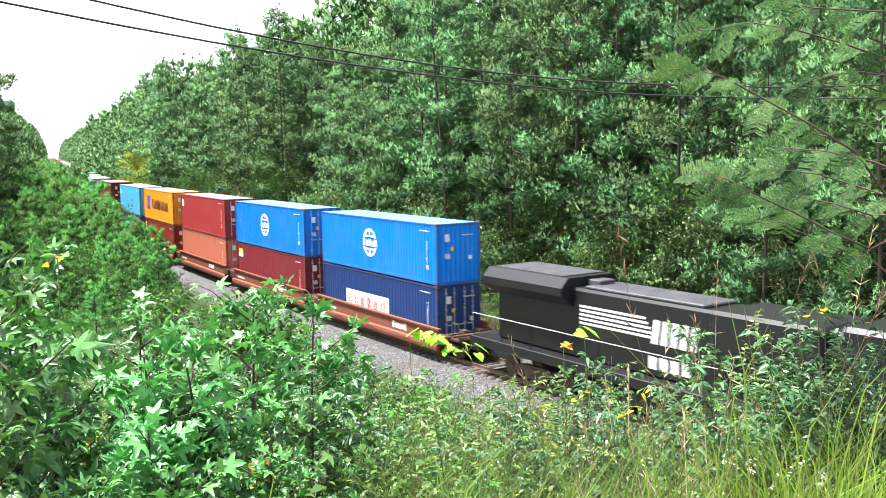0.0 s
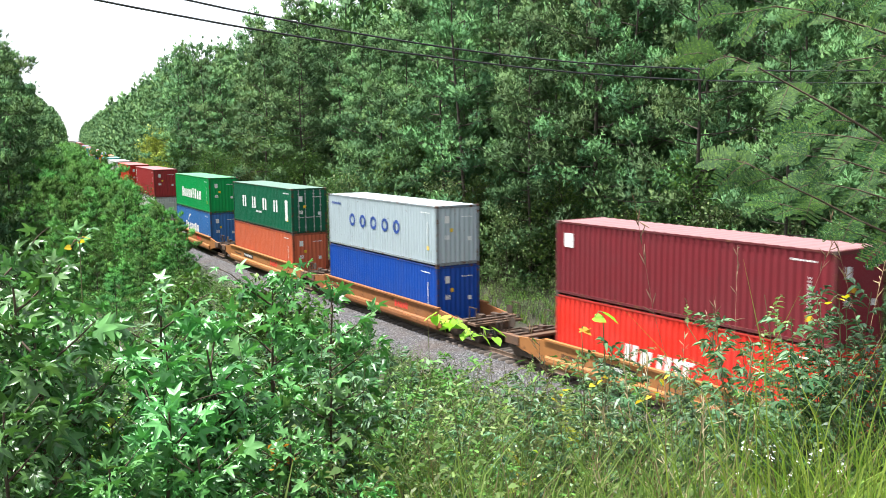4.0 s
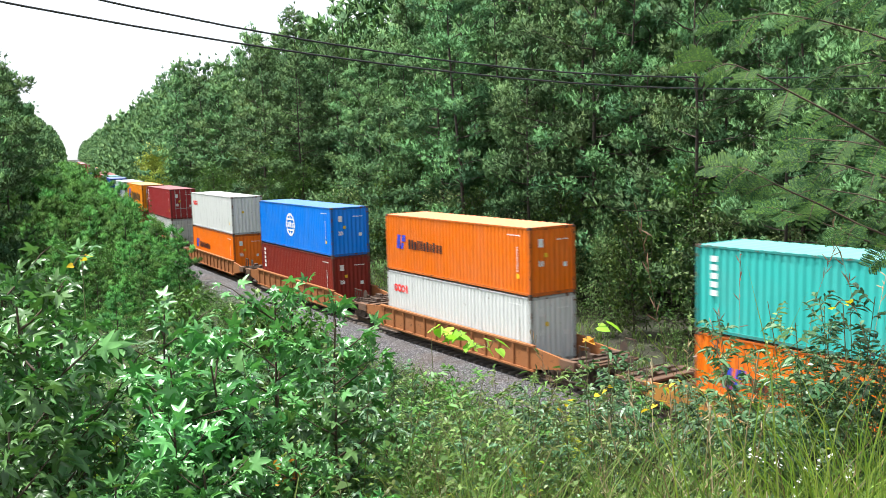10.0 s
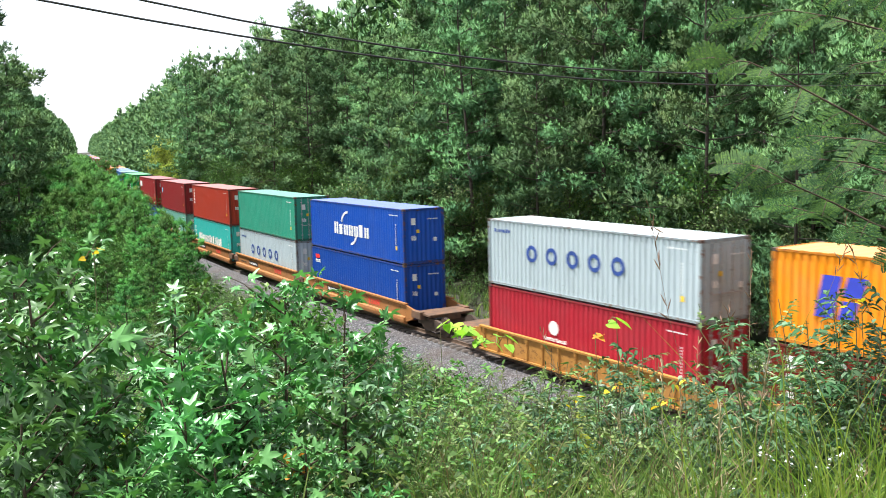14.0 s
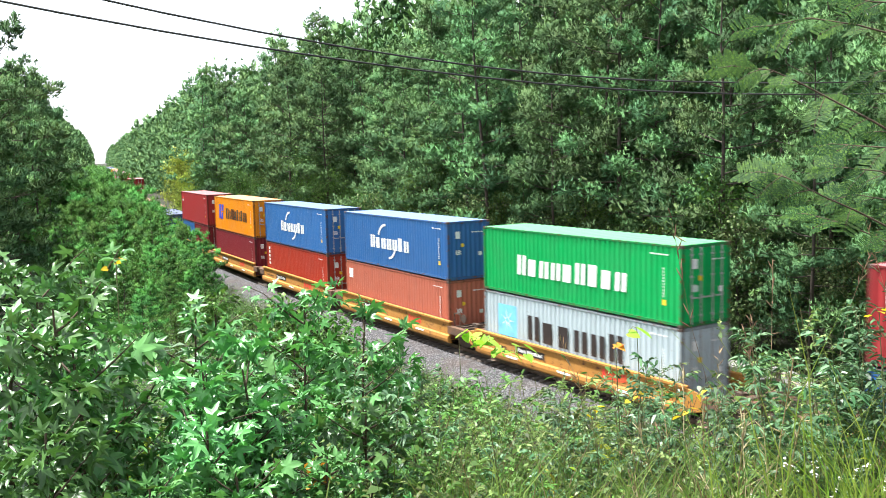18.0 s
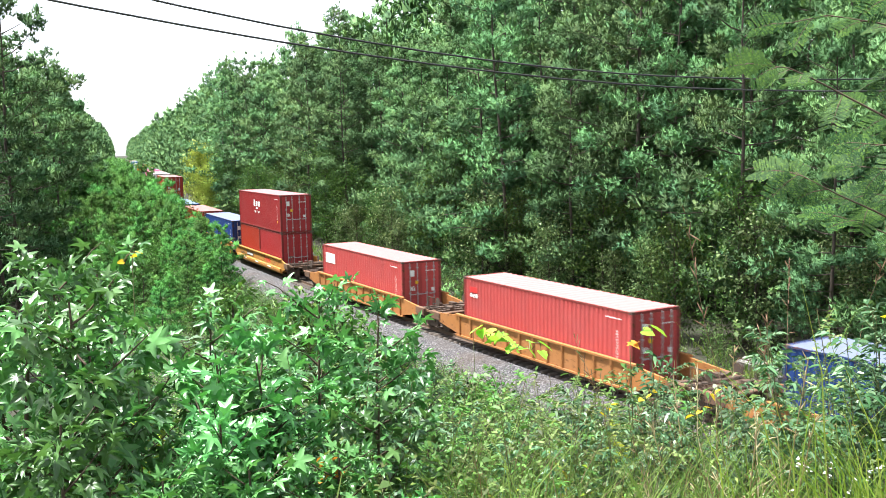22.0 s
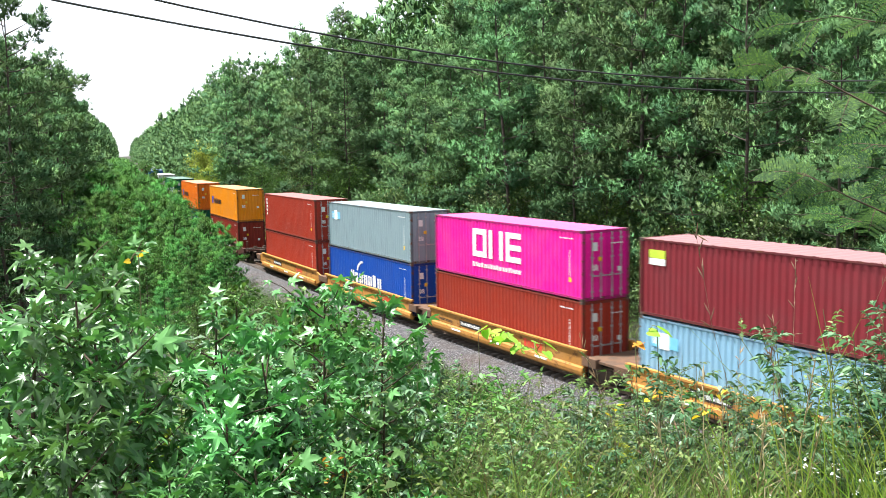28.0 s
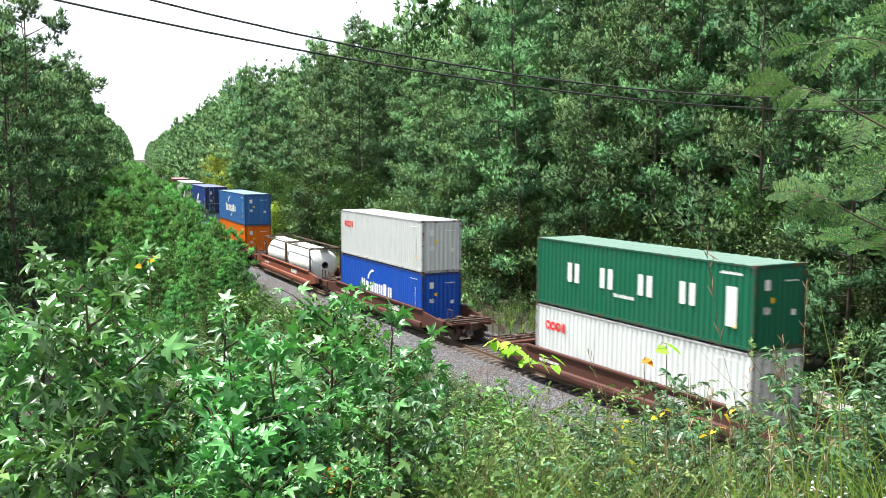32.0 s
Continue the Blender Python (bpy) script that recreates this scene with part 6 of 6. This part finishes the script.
def train():
    n = len(TRAIN)
    for i, (rear, top, low, car, ribbed) in enumerate(TRAIN):
        mid = rear - LONG / 2
        ahead = rear - TRAIN[i - 1][0] if i else 16.0
        behind = TRAIN[i + 1][0] - rear if i < n - 1 else 16.0
        joint = 20.3
        length = min(ahead, 19.0) * 0.5 + min(behind, 19.0) * 0.5
        c = well_car(length, car, ribbed, behind > joint or i == n - 1, ahead > joint or i == 0)
        MOVING.append((c, mid, 0.0))
        if low[0] == "two":
            for colour, dx in ((low[1], 3.07), (low[2], -3.07)):
                MOVING.append((container(colour, "none", 1, 6.058), mid + dx, WELL_FLOOR))
        elif low[0] == "tanks":
            tk = tank_container()
            MOVING.append((tk, mid + 3.07, WELL_FLOOR))
            MOVING.append((copy_thing(tk, Matrix()), mid - 3.07, WELL_FLOOR))
        else:
            MOVING.append((container(*low), mid, WELL_FLOOR))
        if top:
            MOVING.append((container(*top), mid, WELL_FLOOR + TALL + 0.006))


def locomotive():
    black = surface("locomotive_black", (0.006, 0.006, 0.008), (0.010, 0.009, 0.009), 1.2, 0.42, 0, 30, 0.05, 0.004)
    dark = surface("locomotive_roof", (0.035, 0.036, 0.042), (0.07, 0.07, 0.078), 1.5, 0.5)
    ob = new("locomotive")
    tagged(ob, "black diesel locomotive with white stripes and a broad radiator roof", "locomotive", "locomotives of the train")
    part("underframe", boxes((-11.2, 11.2, -1.5, 1.5, 1.15, 1.55), bev=0.03), black, ob)
    part("hood", boxes((-9.9, 6.2, -0.95, 0.95, 1.55, 4.25), bev=0.10), black, ob)
    rad = prism(bmesh.new(), [(-1.55, 3.95), (-1.55, 4.25), (-1.2, 4.62), (1.2, 4.62), (1.55, 4.25), (1.55, 3.95), (0.95, 3.5), (-0.95, 3.5)], -10.1, -5.2)
    part("radiator_housing", rad, black, ob)
    part("radiator_screen", boxes((-9.8, -5.6, -1.1, 1.1, 4.62, 4.66)), dark, ob)
    part("roof_hatch", boxes((-4.6, 1.0, -0.85, 0.85, 4.25, 4.38), bev=0.04), dark, ob)
    part("exhaust", boxes((-4.9, -4.3, -0.4, 0.4, 4.25, 4.55), bev=0.03), dark, ob)
    part("blower_housing", boxes((1.6, 5.6, -1.35, 1.35, 2.9, 4.35), bev=0.12), black, ob)
    cab = boxes((6.2, 9.0, -1.5, 1.5, 1.55, 4.55), bev=0.14)
    part("cab", cab, black, ob)
    part("nose", boxes((9.0, 11.0, -0.95, 0.95, 1.55, 3.2), bev=0.15), black, ob)
    glass = surface("dark_glass", (0.02, 0.025, 0.03), None, 2, 0.1)
    for x0, x1 in ((6.6, 7.4), (7.6, 8.4)):
        part("cab_window", boxes((x0, x1, -1.515, -1.49, 3.2, 4.0)), glass, ob)
    part("fuel_tank", boxes((-3.6, 3.8, -1.35, 1.35, 0.4, 1.15), bev=0.15), black, ob)
    stripes = [rect(-4.8, -1.5 + 0.12 * i, 3.55 - i * 0.16, 3.64 - i * 0.16) for i in range(5)]
    part("stripes", flat_shapes(stripes, -0.956), INK["white"], ob, "five white stripes")
    part("emblem", flat_shapes([rect(-1.2 + i * 0.42, -0.92 + i * 0.42, 2.75, 3.6, 0.12) for i in range(5)], -0.957), INK["white"], ob, "white slanted bars")
    part("marking", flat_shapes([rect(-1.3 + i * 0.5, -0.95 + i * 0.5, 1.85, 2.3) for i in range(4)], -0.957), INK["white"], ob, "white bars")
    for sy in (-1.45, 1.45):
        rail = part("handrail", boxes((-11.0, 6.2, sy - 0.009, sy + 0.009, 2.53, 2.548)), INK["white"], ob, "white handrail")
        for x in np.arange(-10.9, 6.3, 1.9):
            part("post", boxes((x - 0.02, x + 0.02, sy - 0.02, sy + 0.02, 1.55, 2.52)), black, rail)
    for x in (-7.4, 7.4):
        bogie(ob, x, 3.4)
        put("axle", shared("wheel", wheel_mesh), ob, pose(x, -0.755, 0.46))
    MOVING.append((ob, 34.2 - 2.6 - 11.6, 0.0))
    MOVING.append((copy_thing(ob, Matrix()), 34.2 - 2.6 - 11.6 - 23.6, 0.0))


train()
locomotive()


def motions():
    for thing, s0, z in MOVING:
        rows = []
        for k in range(33):
            x, y, h = on_track(s0 - SPEED * k)
            rows.append((float(k), pose(x, y, z, 0, 0, math.degrees(h))))
        walk(thing, rows)


motions()
